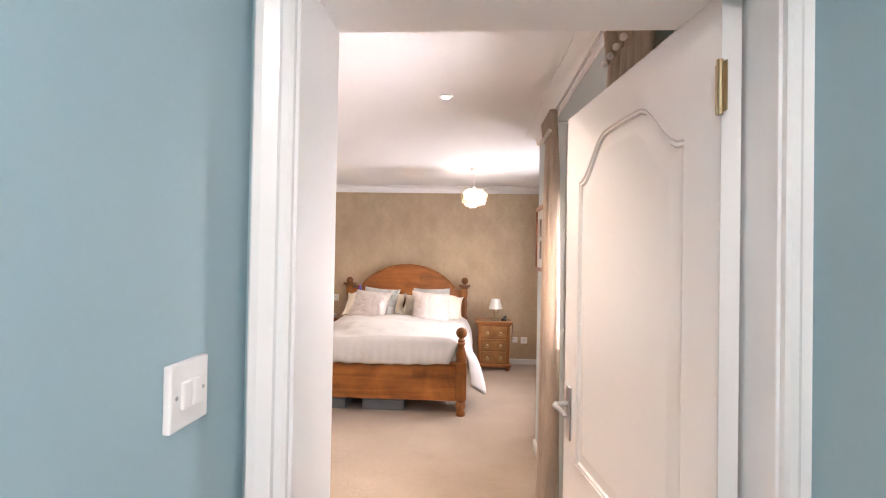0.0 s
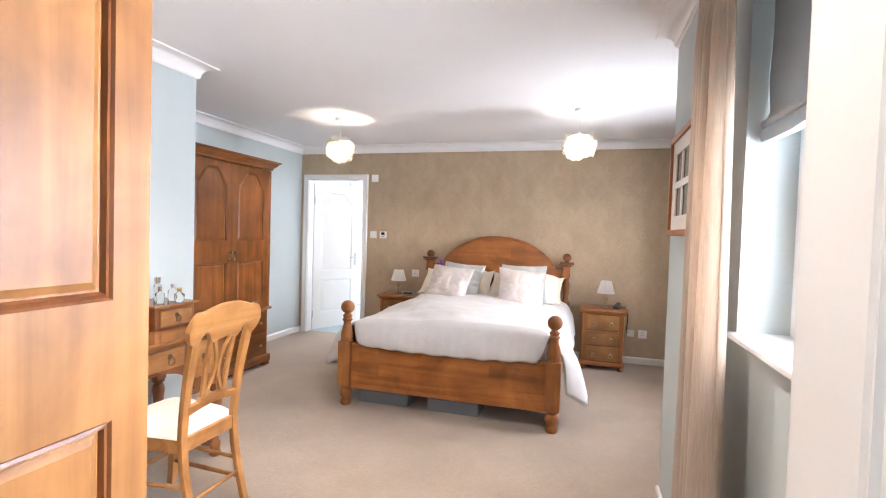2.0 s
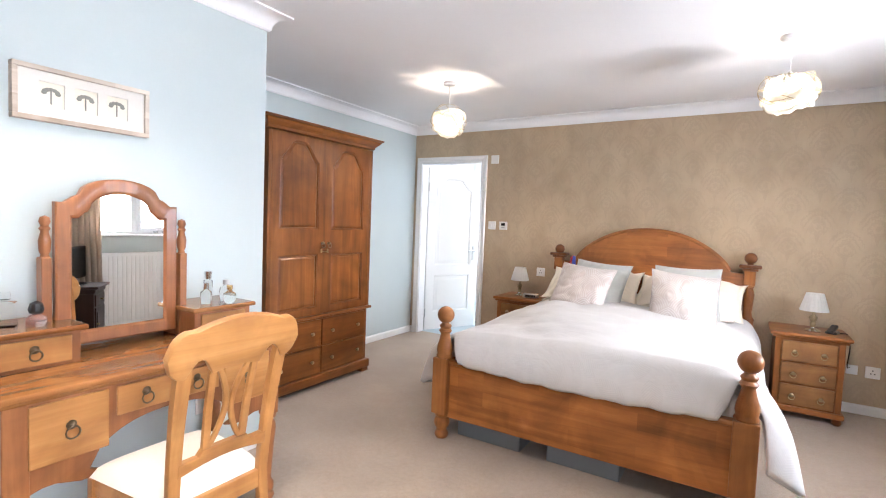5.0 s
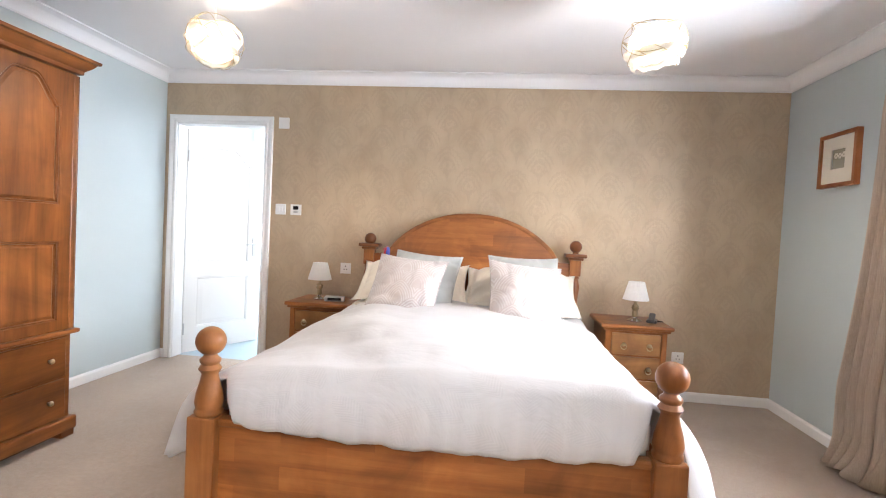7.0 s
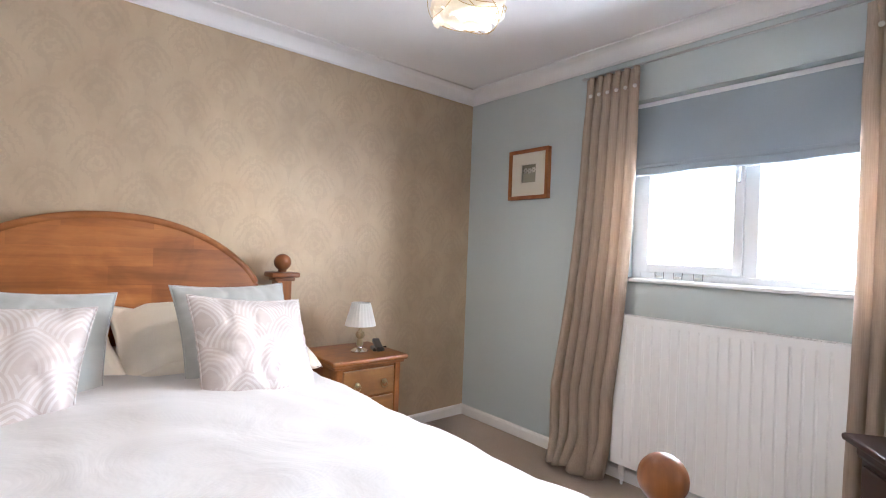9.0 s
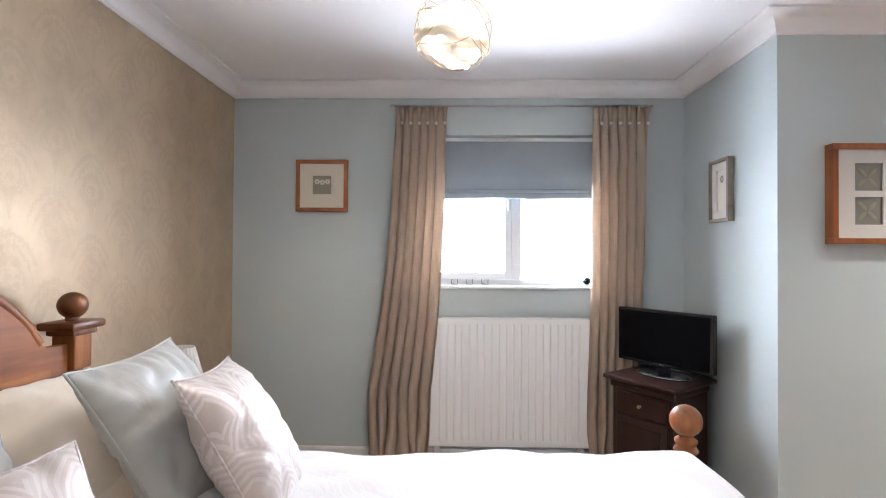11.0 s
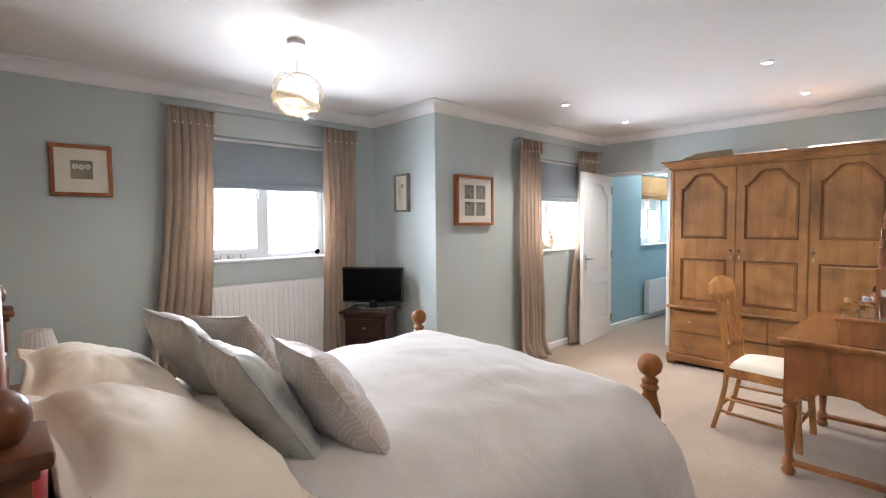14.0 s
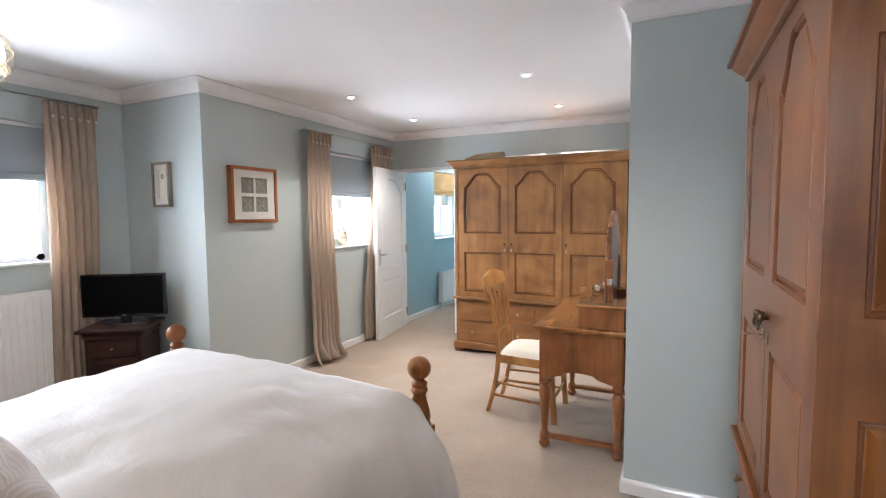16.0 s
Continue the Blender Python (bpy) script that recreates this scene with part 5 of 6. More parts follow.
            part("panel", f, WD, s, "", True, 25)
    return top


# against the south wall, front to the north
wardrobe("wardrobe", pose(-0.655, 1.895, 0, 0, 0, 180), 1.675, 0.63, 1.975, 3, "large three-door panelled pine wardrobe with drawers below", GOLDEN, GOLDEN_X)
# in the west recess, front to the east
wardrobe("wardrobe", pose(-2.933, 4.315, 0, 0, 0, 90), 1.08, 0.60, 2.005, 2, "two-door panelled pine wardrobe with four drawers below", RUSSET, RUSSET_X)


# ---- dressing table ----
TAN = wood("tan_pine", (0.16, 0.060, 0.020), (0.245, 0.098, 0.033), (0.32, 0.142, 0.052), "z")
TAN_Y = wood("tan_pine_lengthwise", (0.17, 0.07, 0.024), (0.28, 0.13, 0.044), (0.37, 0.185, 0.068), "x", 0.2)
MIRROR = Mat("mirror_glass", (0.93, 0.95, 0.95), 0.01, 1.0).mat


def dressing_table(m):
    """Kneehole table: front at local y = 0 facing -y, length along x from 0 to 1.08, depth 0.53."""
    top = thing("dressing_table", label="pine dressing table with small drawer boxes and turned legs", category="dressing table")
    top.matrix_world = m
    L, D, hz = 1.08, 0.53, 0.765
    part("tabletop", block(0, L, 0, D, hz - 0.022, hz, 0.007), TAN_Y, top, "polished plank top")
    part("top_edge", block(0.012, L - 0.012, 0.012, D, hz - 0.036, hz - 0.020, 0.006), TAN_Y, top)
    # shaped apron with kneehole arch
    a, b = 0.055, L - 0.055
    out = [(a, hz - 0.036), (a, 0.44)]
    for i in range(7):
        out.append((a + 0.05 + 0.035 * i, 0.44 + 0.012 * math.sin(i * 1.05)))
    n = 18
    for i in range(n + 1):
        u = -1 + 2 * i / n
        out.append((L / 2 + 0.27 * u, 0.46 + 0.135 * max(0.0, 1 - abs(u) ** 2.4) ** 0.6))
    for i in range(7):
        out.append((b - 0.26 + 0.035 * i, 0.44 + 0.012 * math.sin((6 - i) * 1.05)))
    out += [(b, 0.44), (b, hz - 0.036)]
    part("front_apron", slab(out, 0.03, 0.05, 0.002), TAN, top)
    side = [(0.03, hz - 0.036), (0.03, 0.42)] + [(0.08 + 0.37 * i / 14, 0.44 + 0.035 * math.sin(math.pi * i / 14) + (0.015 if 3 < i < 11 else 0)) for i in range(15)] + [(D - 0.03, 0.42), (D - 0.03, hz - 0.036)]
    for x in (a - 0.012, b - 0.006):
        part("side_apron", slab(side, x, x + 0.018, 0.002, None, Matrix(((0, 1, 0, 0), (1, 0, 0, 0), (0, 0, 1, 0), (0, 0, 0, 1)))), TAN, top)
    part("back_board", block(a, b, D - 0.03, D - 0.015, 0.45, hz - 0.036), TAN, top)
    for x0, x1, z0, ks in ((a + 0.05, a + 0.27, 0.52, (0.5,)), (a + 0.295, b - 0.295, 0.615, (0.25, 0.75)), (b - 0.27, b - 0.05, 0.52, (0.5,))):
        d = part("drawer", block(x0, x1, 0.022, 0.034, z0, hz - 0.048, 0.004), HONEY_X, top)
        for k in ks:
            x, zc = x0 + (x1 - x0) * k, (z0 + hz - 0.048) / 2
            part("pull_plate", lathe([(0.016, 0), (0.013, 0.004), (0.006, 0.012), (0.001, 0.014)], 10, None, Matrix.Translation((x, 0.022, zc + 0.012)) @ pose(0, 0, 0, 90)), DARKBRASS, d, "", True, 40)
            part("ring_pull", tube([(x + 0.020 * math.cos(q), 0.010, zc - 0.010 + 0.020 * math.sin(q)) for q in [i * 0.524 for i in range(12)]], 0.003, 6, None, True), DARKBRASS, d, "dark brass ring handle", True)
    LEG = [(0.022, 0.0), (0.032, 0.012), (0.034, 0.026), (0.024, 0.042), (0.030, 0.052), (0.030, 0.085), (0.020, 0.098), (0.018, 0.12), (0.022, 0.18), (0.030, 0.29), (0.036, 0.345), (0.030, 0.372), (0.020, 0.385), (0.034, 0.395), (0.036, 0.41)]
    for x in (a + 0.022, b - 0.022):
        for y in (0.055, D - 0.05):
            lg = part("leg", lathe(LEG, 18, None, Matrix.Translation((x, y, 0))), TAN, top, "", True, 50)
            part("leg_block", block(x - 0.033, x + 0.033, y - 0.027, y + 0.027, 0.41, hz - 0.036, 0.003), TAN, lg)
        part("side_stretcher", block(x - 0.022, x + 0.022, 0.06, D - 0.055, 0.058, 0.082, 0.004), TAN, top)
    part("back_stretcher", block(a + 0.03, b - 0.03, D - 0.075, D - 0.03, 0.058, 0.080, 0.004), TAN_Y, top)
    # drawer boxes on both ends
    for x0, x1 in ((0.055, 0.335), (L - 0.315, L - 0.035)):
        bx = part("drawer_box", block(x0, x1, 0.26, D - 0.02, hz, 0.885, 0.003), TAN, top)
        part("box_top", block(x0 - 0.018, x1 + 0.018, 0.235, D - 0.005, 0.885, 0.905, 0.007), TAN_Y, bx)
        d = part("box_drawer", block(x0 + 0.03, x1 - 0.03, 0.250, 0.262, hz + 0.015, 0.872, 0.003), HONEY_X, bx)
        x, zc = (x0 + x1) / 2, 0.825
        part("ring_pull", tube([(x + 0.018 * math.cos(q), 0.236, zc - 0.006 + 0.018 * math.sin(q)) for q in [i * 0.524 for i in range(12)]], 0.003, 6, None, True), DARKBRASS, d, "", True)
        part("pull_plate", lathe([(0.015, 0), (0.012, 0.004), (0.005, 0.012), (0.001, 0.014)], 10, None, Matrix.Translation((x, 0.25, zc + 0.012)) @ pose(0, 0, 0, 90)), DARKBRASS, d, "", True, 40)
    # swing mirror with a shaped crest, on two posts
    cx, w2 = 0.525, 0.225
    yb = 0.39
    for s in (-1, 1):
        p = part("mirror_post", block(cx + s * (w2 + 0.028) - 0.016, cx + s * (w2 + 0.028) + 0.016, yb - 0.02, yb + 0.03, hz, 1.14, 0.004), TAN, top)
        part("post_finial", lathe([(0.016, 1.14), (0.012, 1.15), (0.018, 1.165), (0.020, 1.20), (0.012, 1.235), (0.018, 1.245), (0.012, 1.255), (0.018, 1.27), (0.014, 1.287), (0.001, 1.293)], 14, None, Matrix.Translation((cx + s * (w2 + 0.028), yb, 0))), TAN, p, "", True, 50)

    def crest(inset):
        pts = [(cx - w2 + inset, 0.80 + inset), (cx + w2 - inset, 0.80 + inset), (cx + w2 - inset, 1.335 - inset)]
        k = 30
        for i in range(k + 1):
            u = 1 - 2 * i / k
            q = abs(u)
            z = 1.345 if q > 0.86 else (1.345 + 0.03 * math.sin((0.86 - q) / 0.22 * math.pi / 2) if q > 0.64 else 1.375 + 0.07 * math.sqrt(max(0.0, 1 - (q / 0.66) ** 2)))
            pts.append((cx + (w2 - inset) * u, z - inset * 1.1))
        return pts + [(cx - w2 + inset, 1.335 - inset)]

    tilt = Matrix.Translation((0, yb, 1.10)) @ pose(0, 0, 0, -0.5) @ Matrix.Translation((0, 0, -1.10))
    bm = bmesh.new()
    o, i1, i2 = crest(0.0), crest(0.05), crest(0.056)
    loops = [[bm.verts.new((x, y, z)) for x, z in pl] for pl, y in ((o, 0.014), (o, -0.010), (crest(0.006), -0.014), (crest(0.044), -0.014), (i1, -0.010), (i2, -0.002))]
    k = len(o)
    for p, q in zip(loops, loops[1:]):
        for i in range(k):
            bm.faces.new((p[i], p[(i + 1) % k], q[(i + 1) % k], q[i]))
    bm.faces.new(loops[0])
    bm.transform(tilt)
    mf = part("mirror_frame", bm, TAN, top, "shaped pine mirror frame", True, 30)
    part("mirror", slab(crest(0.052), -0.004, 0.004, 0.0, None, tilt), MIRROR, mf, "clear mirror glass")
    return top


dressing_table(pose(-1.945, 2.605, 0, 0, 0, 90))


# ---- chair ----
def chair(m):
    """Dining chair: seat centre at the local origin, facing -y, back at +y."""
    top = thing("dining_chair", label="honey pine chair with pierced splat and cream seat pad", category="chair")
    top.matrix_world = m
    def flat_bar(pts, wx, wy):
        """A flat member along points, cut square, width along x and depth along y."""
        bm = bmesh.new()
        rows = []
        for i, (x, y, z) in enumerate(pts):
            q = i / (len(pts) - 1)
            w = wx[0] + (wx[1] - wx[0]) * q if isinstance(wx, tuple) else wx
            rows.append([bm.verts.new((x + i2 * w / 2, y + j2 * wy / 2, z)) for i2, j2 in ((-1, -1), (1, -1), (1, 1), (-1, 1))])
        for p, q in zip(rows, rows[1:]):
            for i in range(4):
                bm.faces.new((p[i], p[(i + 1) % 4], q[(i + 1) % 4], q[i]))
        bm.faces.new(rows[0][::-1])
        bm.faces.new(rows[-1])
        long_edges = [e for e in bm.edges if abs(e.verts[0].co.z - e.verts[1].co.z) > 0.01]
        bmesh.ops.bevel(bm, geom=long_edges, offset=0.005, segments=2, affect="EDGES", profile=0.6)
        return bm

    def at_back(x, z):
        q = max(0.0, z - 0.43)
        return (x, 0.205 + 0.06 * q + 0.22 * q * q, z)

    for s in (-1, 1):
        part("front_leg", flat_bar([(s * 0.198, -0.205, 0.0), (s * 0.195, -0.19, 0.2), (s * 0.193, -0.185, 0.43)], (0.030, 0.042), 0.036), HONEY, top, "", True, 40)
        low = [(s * 0.158, 0.285, 0.0), (s * 0.158, 0.245, 0.15), (s * 0.158, 0.215, 0.30)]
        high = [at_back(s * (0.158 + 0.012 * q), 0.43 + 0.49 * q) for q in [i / 6 for i in range(7)]]
        part("back_post", flat_bar(low + high, (0.034, 0.044), 0.026), HONEY, top, "", True, 40)
        part("side_rail", block(s * 0.176 - 0.013, s * 0.176 + 0.013, -0.19, 0.20, 0.37, 0.435, 0.004, None, Matrix(((1, -0.092 * s, 0, 0), (0, 1, 0, 0), (0, 0, 1, 0), (0, 0, 0, 1)))), HONEY_X, top)
        part("side_stretcher", tube([(s * 0.196, -0.195, 0.12), (s * 0.178, 0.02, 0.125), (s * 0.159, 0.255, 0.13)], [0.009, 0.012, 0.009], 8), HONEY, top, "", True)
        part("side_stretcher", tube([(s * 0.196, -0.19, 0.215), (s * 0.159, 0.232, 0.22)], 0.009, 8), HONEY, top, "", True)
    part("front_rail", block(-0.19, 0.19, -0.206, -0.180, 0.37, 0.435, 0.004), HONEY_X, top)
    part("back_rail", block(-0.155, 0.155, 0.19, 0.214, 0.37, 0.435, 0.004), HONEY_X, top)
    part("front_stretcher", tube([(-0.19, -0.195, 0.17), (0, -0.197, 0.172), (0.19, -0.195, 0.17)], [0.009, 0.012, 0.009], 8), HONEY, top, "", True)
    part("back_stretcher", tube([(-0.155, 0.245, 0.16), (0.155, 0.245, 0.16)], 0.010, 8), HONEY, top, "", True)
    # broad crest rail, humped in the middle, with round ears past the posts
    out = []
    k = 44
    for i in range(k + 1):
        u = -1 + 2 * i / k
        if abs(u) < 0.66:
            z = 0.122 + 0.030 * math.cos(u / 0.66 * math.pi / 2) ** 0.8
        else:
            z = 0.045 + 0.080 * max(0.0, 1 - ((abs(u) - 0.74) / 0.26) ** 2) ** 0.5 if abs(u) > 0.74 else 0.1235
        out.append((0.226 * u, z))
    for i in range(k + 1):
        u = 1 - 2 * i / k
        if abs(u) > 0.74:
            z = 0.045 - 0.070 * max(0.0, 1 - ((abs(u) - 0.74) / 0.26) ** 2) ** 0.5
        elif abs(u) > 0.36:
            z = -0.025 + 0.055 * math.sin((abs(u) - 0.36) / 0.38 * math.pi)
        else:
            z = -0.025 + 0.012 * math.cos(u / 0.36 * math.pi / 2)
        out.append((0.226 * u, z))
    bm = slab(out, -0.014, 0.014, 0.006)
    bm.transform(Matrix.Translation((0, at_back(0, 0.87)[1] + 0.004, 0.87)) @ pose(0, 0, 0, -14))
    part("crest_rail", bm, HONEY_X, top, "broad humped crest rail with rounded ears", True, 40)
    # lower rail with an arched underside and a raised middle
    rail = []
    for i in range(25):
        u = -1 + 2 * i / 24
        rail.append((0.155 * u, 0.045 + (0.018 if abs(u) < 0.52 else 0.0)))
    for i in range(25):
        u = 1 - 2 * i / 24
        rail.append((0.155 * u, 0.020 * math.cos(u * math.pi / 2)))
    bm = slab(rail, -0.012, 0.012, 0.004)
    bm.transform(Matrix.Translation((0, at_back(0, 0.555)[1], 0.53)) @ pose(0, 0, 0, -6))
    part("lower_back_rail", bm, HONEY_X, top)
    # pierced splat: two straight outer bars and two bows that meet in the middle
    for s in (-1, 1):
        part("splat_bar", flat_bar([at_back(s * (0.064 + 0.010 * q), 0.575 + 0.285 * q) for q in (0, 0.5, 1)], (0.026, 0.024), 0.016), HONEY, top, "", True, 40)
        part("splat_bow", flat_bar([at_back(s * (0.009 + 0.050 * abs(2 * q - 1.04) ** 1.7), 0.575 + 0.285 * q) for q in [i / 12 for i in range(13)]], 0.019, 0.014), HONEY, top, "", True, 40)
    # padded seat
    bm = bmesh.new()
    n = 18
    g = []
    for j in range(n + 1):
        v = 2 * j / n - 1
        row = []
        for i in range(n + 1):
            u = 2 * i / n - 1
            pf = max(0.0, (1 - u ** 6) * (1 - v ** 6)) ** 0.5
            row.append(bm.verts.new((0.215 * u * (1 - 0.19 * (1 + v) / 2), 0.205 * v - 0.005, 0.432 + 0.045 * pf + 0.015 * pf * (1 - u * u) * (1 - v * v))))
        g.append(row)
    for p, q in zip(g, g[1:]):
        for i in range(n):
            bm.faces.new((p[i], p[i + 1], q[i + 1], q[i]))
    bm.faces.new([g[0][i] for i in range(n + 1)] + [g[j][n] for j in range(1, n + 1)] + [g[n][i] for i in range(n - 1, -1, -1)] + [g[j][0] for j in range(n - 1, 0, -1)])
    part("seat", bm, SEATC, top, "cream upholstered drop-in seat", True, 70)
    return top


chair(pose(-1.785, 3.085, 0, 0, 0, -90))


# ---- bottles on the dressing table ----
def bottle(x, y, z, prof, glass, cap, label, cap_mat, square=False):
    st = thing("perfume_bottle", (x, y, z), 20, label, "bottle", "bottles on the dressing table")
    part("glass", lathe(prof, 4 if square else 16), glass, st, "", not square)
    part("cap", lathe(cap, 12), cap_mat, st, "", True, 40)
    return st


CLEAR = Mat("clear_bottle_glass", (0.95, 0.97, 0.97), 0.03, 0.0, Transmission_Weight=1.0, IOR=1.14).mat
PINKG = Mat("pink_bottle_glass", (0.93, 0.74, 0.72), 0.05, 0.0, Transmission_Weight=0.9, IOR=1.3).mat
GOLD = metal("gold_cap", (0.7, 0.5, 0.22), 0.25)
bottle(-2.32, 2.76, 0.905, [(0.042, 0), (0.042, 0.085), (0.012, 0.09), (0.012, 0.095)], CLEAR, [(0.014, 0.095), (0.014, 0.12)], "tall square clear perfume bottle", CLEAR, True)
bottle(-2.27, 2.83, 0.905, [(0.03, 0), (0.03, 0.03), (0.012, 0.042), (0.012, 0.046)], PINKG, [(0.02, 0.046), (0.024, 0.06), (0.018, 0.08), (0.004, 0.088)], "small pink perfume bottle with a black bow", BLACK)
bottle(-2.28, 3.47, 0.905, [(0.024, 0), (0.024, 0.055), (0.010, 0.066), (0.010, 0.07)], CLEAR, [(0.012, 0.07), (0.012, 0.095)], "clear perfume bottle with a silver cap", CHROME)
bottle(-2.22, 3.55, 0.905, [(0.020, 0), (0.030, 0.02), (0.028, 0.045), (0.010, 0.06), (0.010, 0.065)], CLEAR, [(0.013, 0.065), (0.013, 0.085)], "round clear perfume bottle with a gold cap", GOLD)
bottle(-2.30, 3.585, 0.905, [(0.028, 0), (0.030, 0.03), (0.028, 0.06), (0.010, 0.072), (0.010, 0.078)], CLEAR, [(0.014, 0.078), (0.014, 0.10)], "oval clear perfume bottle with a grey cap", STEEL)
bottle(-2.36, 3.53, 0.905, [(0.02, 0), (0.02, 0.095), (0.008, 0.10), (0.008, 0.105)], CLEAR, [(0.014, 0.105), (0.018, 0.14)], "slim clear bottle with a tall cap", CHROME)


# ---- pictures ----
WHITE_MOUNT = paint("cream_mount_board", (0.72, 0.67, 0.56), 0.8, 0.03)
OLIVE = paint("sage_picture_paper", (0.30, 0.28, 0.20), 0.8)
LIMED = wood("limed_wood", (0.42, 0.37, 0.32), (0.52, 0.47, 0.42), (0.6, 0.55, 0.5), "x", 0.6, 1.0, True, 0.0)
GREYWOOD = wood("grey_frame_wood", (0.22, 0.2, 0.18), (0.3, 0.28, 0.25), (0.38, 0.35, 0.31), "z", 0.6, 1.0, True, 0.0)
CHERRY = wood("cherry_frame_wood", (0.26, 0.09, 0.03), (0.36, 0.14, 0.05), (0.45, 0.2, 0.08), "z", 0.35)
PALE = paint("pale_print_paper", (0.66, 0.63, 0.58), 0.8)
SLATE = paint("grey_leaf_print", (0.22, 0.22, 0.19), 0.8)


def framed(m, w, h, depth, fw, wood_mat, mount, label, windows, marks):
    """Box frame: wall at local y = 0, front to -y, lower left corner at the origin. windows: (x0, x1, z0, z1, material)."""
    top = thing("picture", label=label, category="picture")
    top.matrix_world = m
    for q in ((0, w, 0, fw), (0, w, h - fw, h), (0, fw, fw, h - fw), (w - fw, w, fw, h - fw)):
        part("frame_bar", block(q[0], q[1], -depth, 0, q[2], q[3], 0.002), wood_mat, top)
    bm = bmesh.new()
    xs = sorted({fw, w - fw, *[v for q in windows for v in q[:2]]})
    zs = sorted({fw, h - fw, *[v for q in windows for v in q[2:4]]})
    for a, b in zip(xs, xs[1:]):
        for c, d in zip(zs, zs[1:]):
            if not any(q[0] <= a and b <= q[1] and q[2] <= c and d <= q[3] for q in windows):
                block(a, b, -depth + 0.012, -depth + 0.018, c, d, 0, bm)
    bmesh.ops.remove_doubles(bm, verts=bm.verts, dist=0.0001)
    part("mount", bm, mount, top, "pale mount board")
    for q in windows:
        part("print", block(q[0] - 0.003, q[1] + 0.003, -depth + 0.022, -depth + 0.026, q[2] - 0.003, q[3] + 0.003), q[4], top)
    for bm, mat in marks:
        part("motif", bm, mat, top, "", True, 50)
    return top


def flower(x, z, y, r, stem, petals=6):
    bm = bmesh.new()
    for i in range(petals):
        a = i * 6.283 / petals
        lathe(ball_profile(r * 0.5, 0, 4, -85, 85), 6, bm, Matrix.Translation((x + r * 0.65 * math.cos(a), y, z + r * 0.65 * math.sin(a))) @ Matrix.Diagonal((1, 0.3, 1, 1)))
    tube([(x, y + 0.002, z - r), (x + 0.003, y + 0.002, z - r - stem)], 0.0018, 5, bm)
    return bm


def tree_mark(x, z, y, r):
    bm = bmesh.new()
    for i in range(7):
        a = math.pi * i / 6
        lathe(ball_profile(r * 0.38, 0, 4, -85, 85), 6, bm, Matrix.Translation((x + r * 0.8 * math.cos(a), y, z + r * 0.5 * math.sin(a))) @ Matrix.Diagonal((1.2, 0.25, 0.8, 1)))
    tube([(x, y, z + r * 0.3), (x, y, z - r * 1.5)], r * 0.12, 6, bm)
    return bm


def leaf_cross(x, z, y, r):
    bm = bmesh.new()
    for i in range(4):
        a = math.pi / 4 + i * math.pi / 2
        lathe(ball_profile(r * 0.42, 0, 4, -85, 85), 8, bm, Matrix.Translation((x + r * 0.5 * math.cos(a), y, z + r * 0.5 * math.sin(a))) @ pose(0, 0, 0, 0, -math.degrees(a), 0) @ Matrix.Diagonal((1.2, 0.15, 0.42, 1)))
    return bm


EASTW = pose(0, 0, 0, 0, 0, -90)     # a picture on an east wall: its x runs to the south
c = 0.168
framed(pose(XE2, 6.482, 1.595) @ EASTW, 0.336, 0.336, 0.035, 0.024, CHERRY, WHITE_MOUNT, "square pressed-flower picture in a cherry wood frame", [(c - 0.06, c + 0.06, c - 0.055, c + 0.065, OLIVE)],
       [(flower(c - 0.034 + 0.034 * i, c + 0.028 - 0.004 * (i % 2), -0.012, 0.018, 0.05), WHITE_MOUNT) for i in range(3)])
w, h = 0.487, 0.452
wins = [(w / 2 + sx * 0.012 + (0 if sx > 0 else -0.125), w / 2 + sx * 0.012 + (0.125 if sx > 0 else 0), h / 2 + sz * 0.014 + (0 if sz > 0 else -0.125), h / 2 + sz * 0.014 + (0.125 if sz > 0 else 0), PALE) for sx in (-1, 1) for sz in (-1, 1)]
wins = [(round(q[0], 4), round(q[1], 4), round(q[2], 4), round(q[3], 4), SLATE) for q in wins]
framed(pose(XE, 3.757, 1.378) @ EASTW, w, h, 0.05, 0.026, CHERRY, PALE, "four-leaf print in a deep cherry wood box frame", wins,
       [(leaf_cross((q[0] + q[1]) / 2, (q[2] + q[3]) / 2, -0.027, 0.062), OLIVE) for q in wins])
framed(pose(1.012, YJ, 1.508, 0, 0, 180), 0.195, 0.345, 0.035, 0.018, GREYWOOD, PALE, "narrow single-flower picture in a grey wood frame", [(0.062, 0.133, 0.06, 0.285, WHITE_MOUNT)],
       [(flower(0.098, 0.235, -0.012, 0.02, 0.12), OLIVE)])
w, h = 0.478, 0.205
framed(pose(XW, 2.822, 1.648) @ pose(0, 0, 0, 0, 0, 90), w, h, 0.035, 0.018, LIMED, PALE, "three small tree prints in a long limed wood frame", [(0.085 + 0.115 * i, 0.165 + 0.115 * i, 0.058, 0.15, WHITE_MOUNT) for i in range(3)],
       [(tree_mark(0.125 + 0.115 * i, 0.112, -0.012, 0.028), SLATE) for i in range(3)])


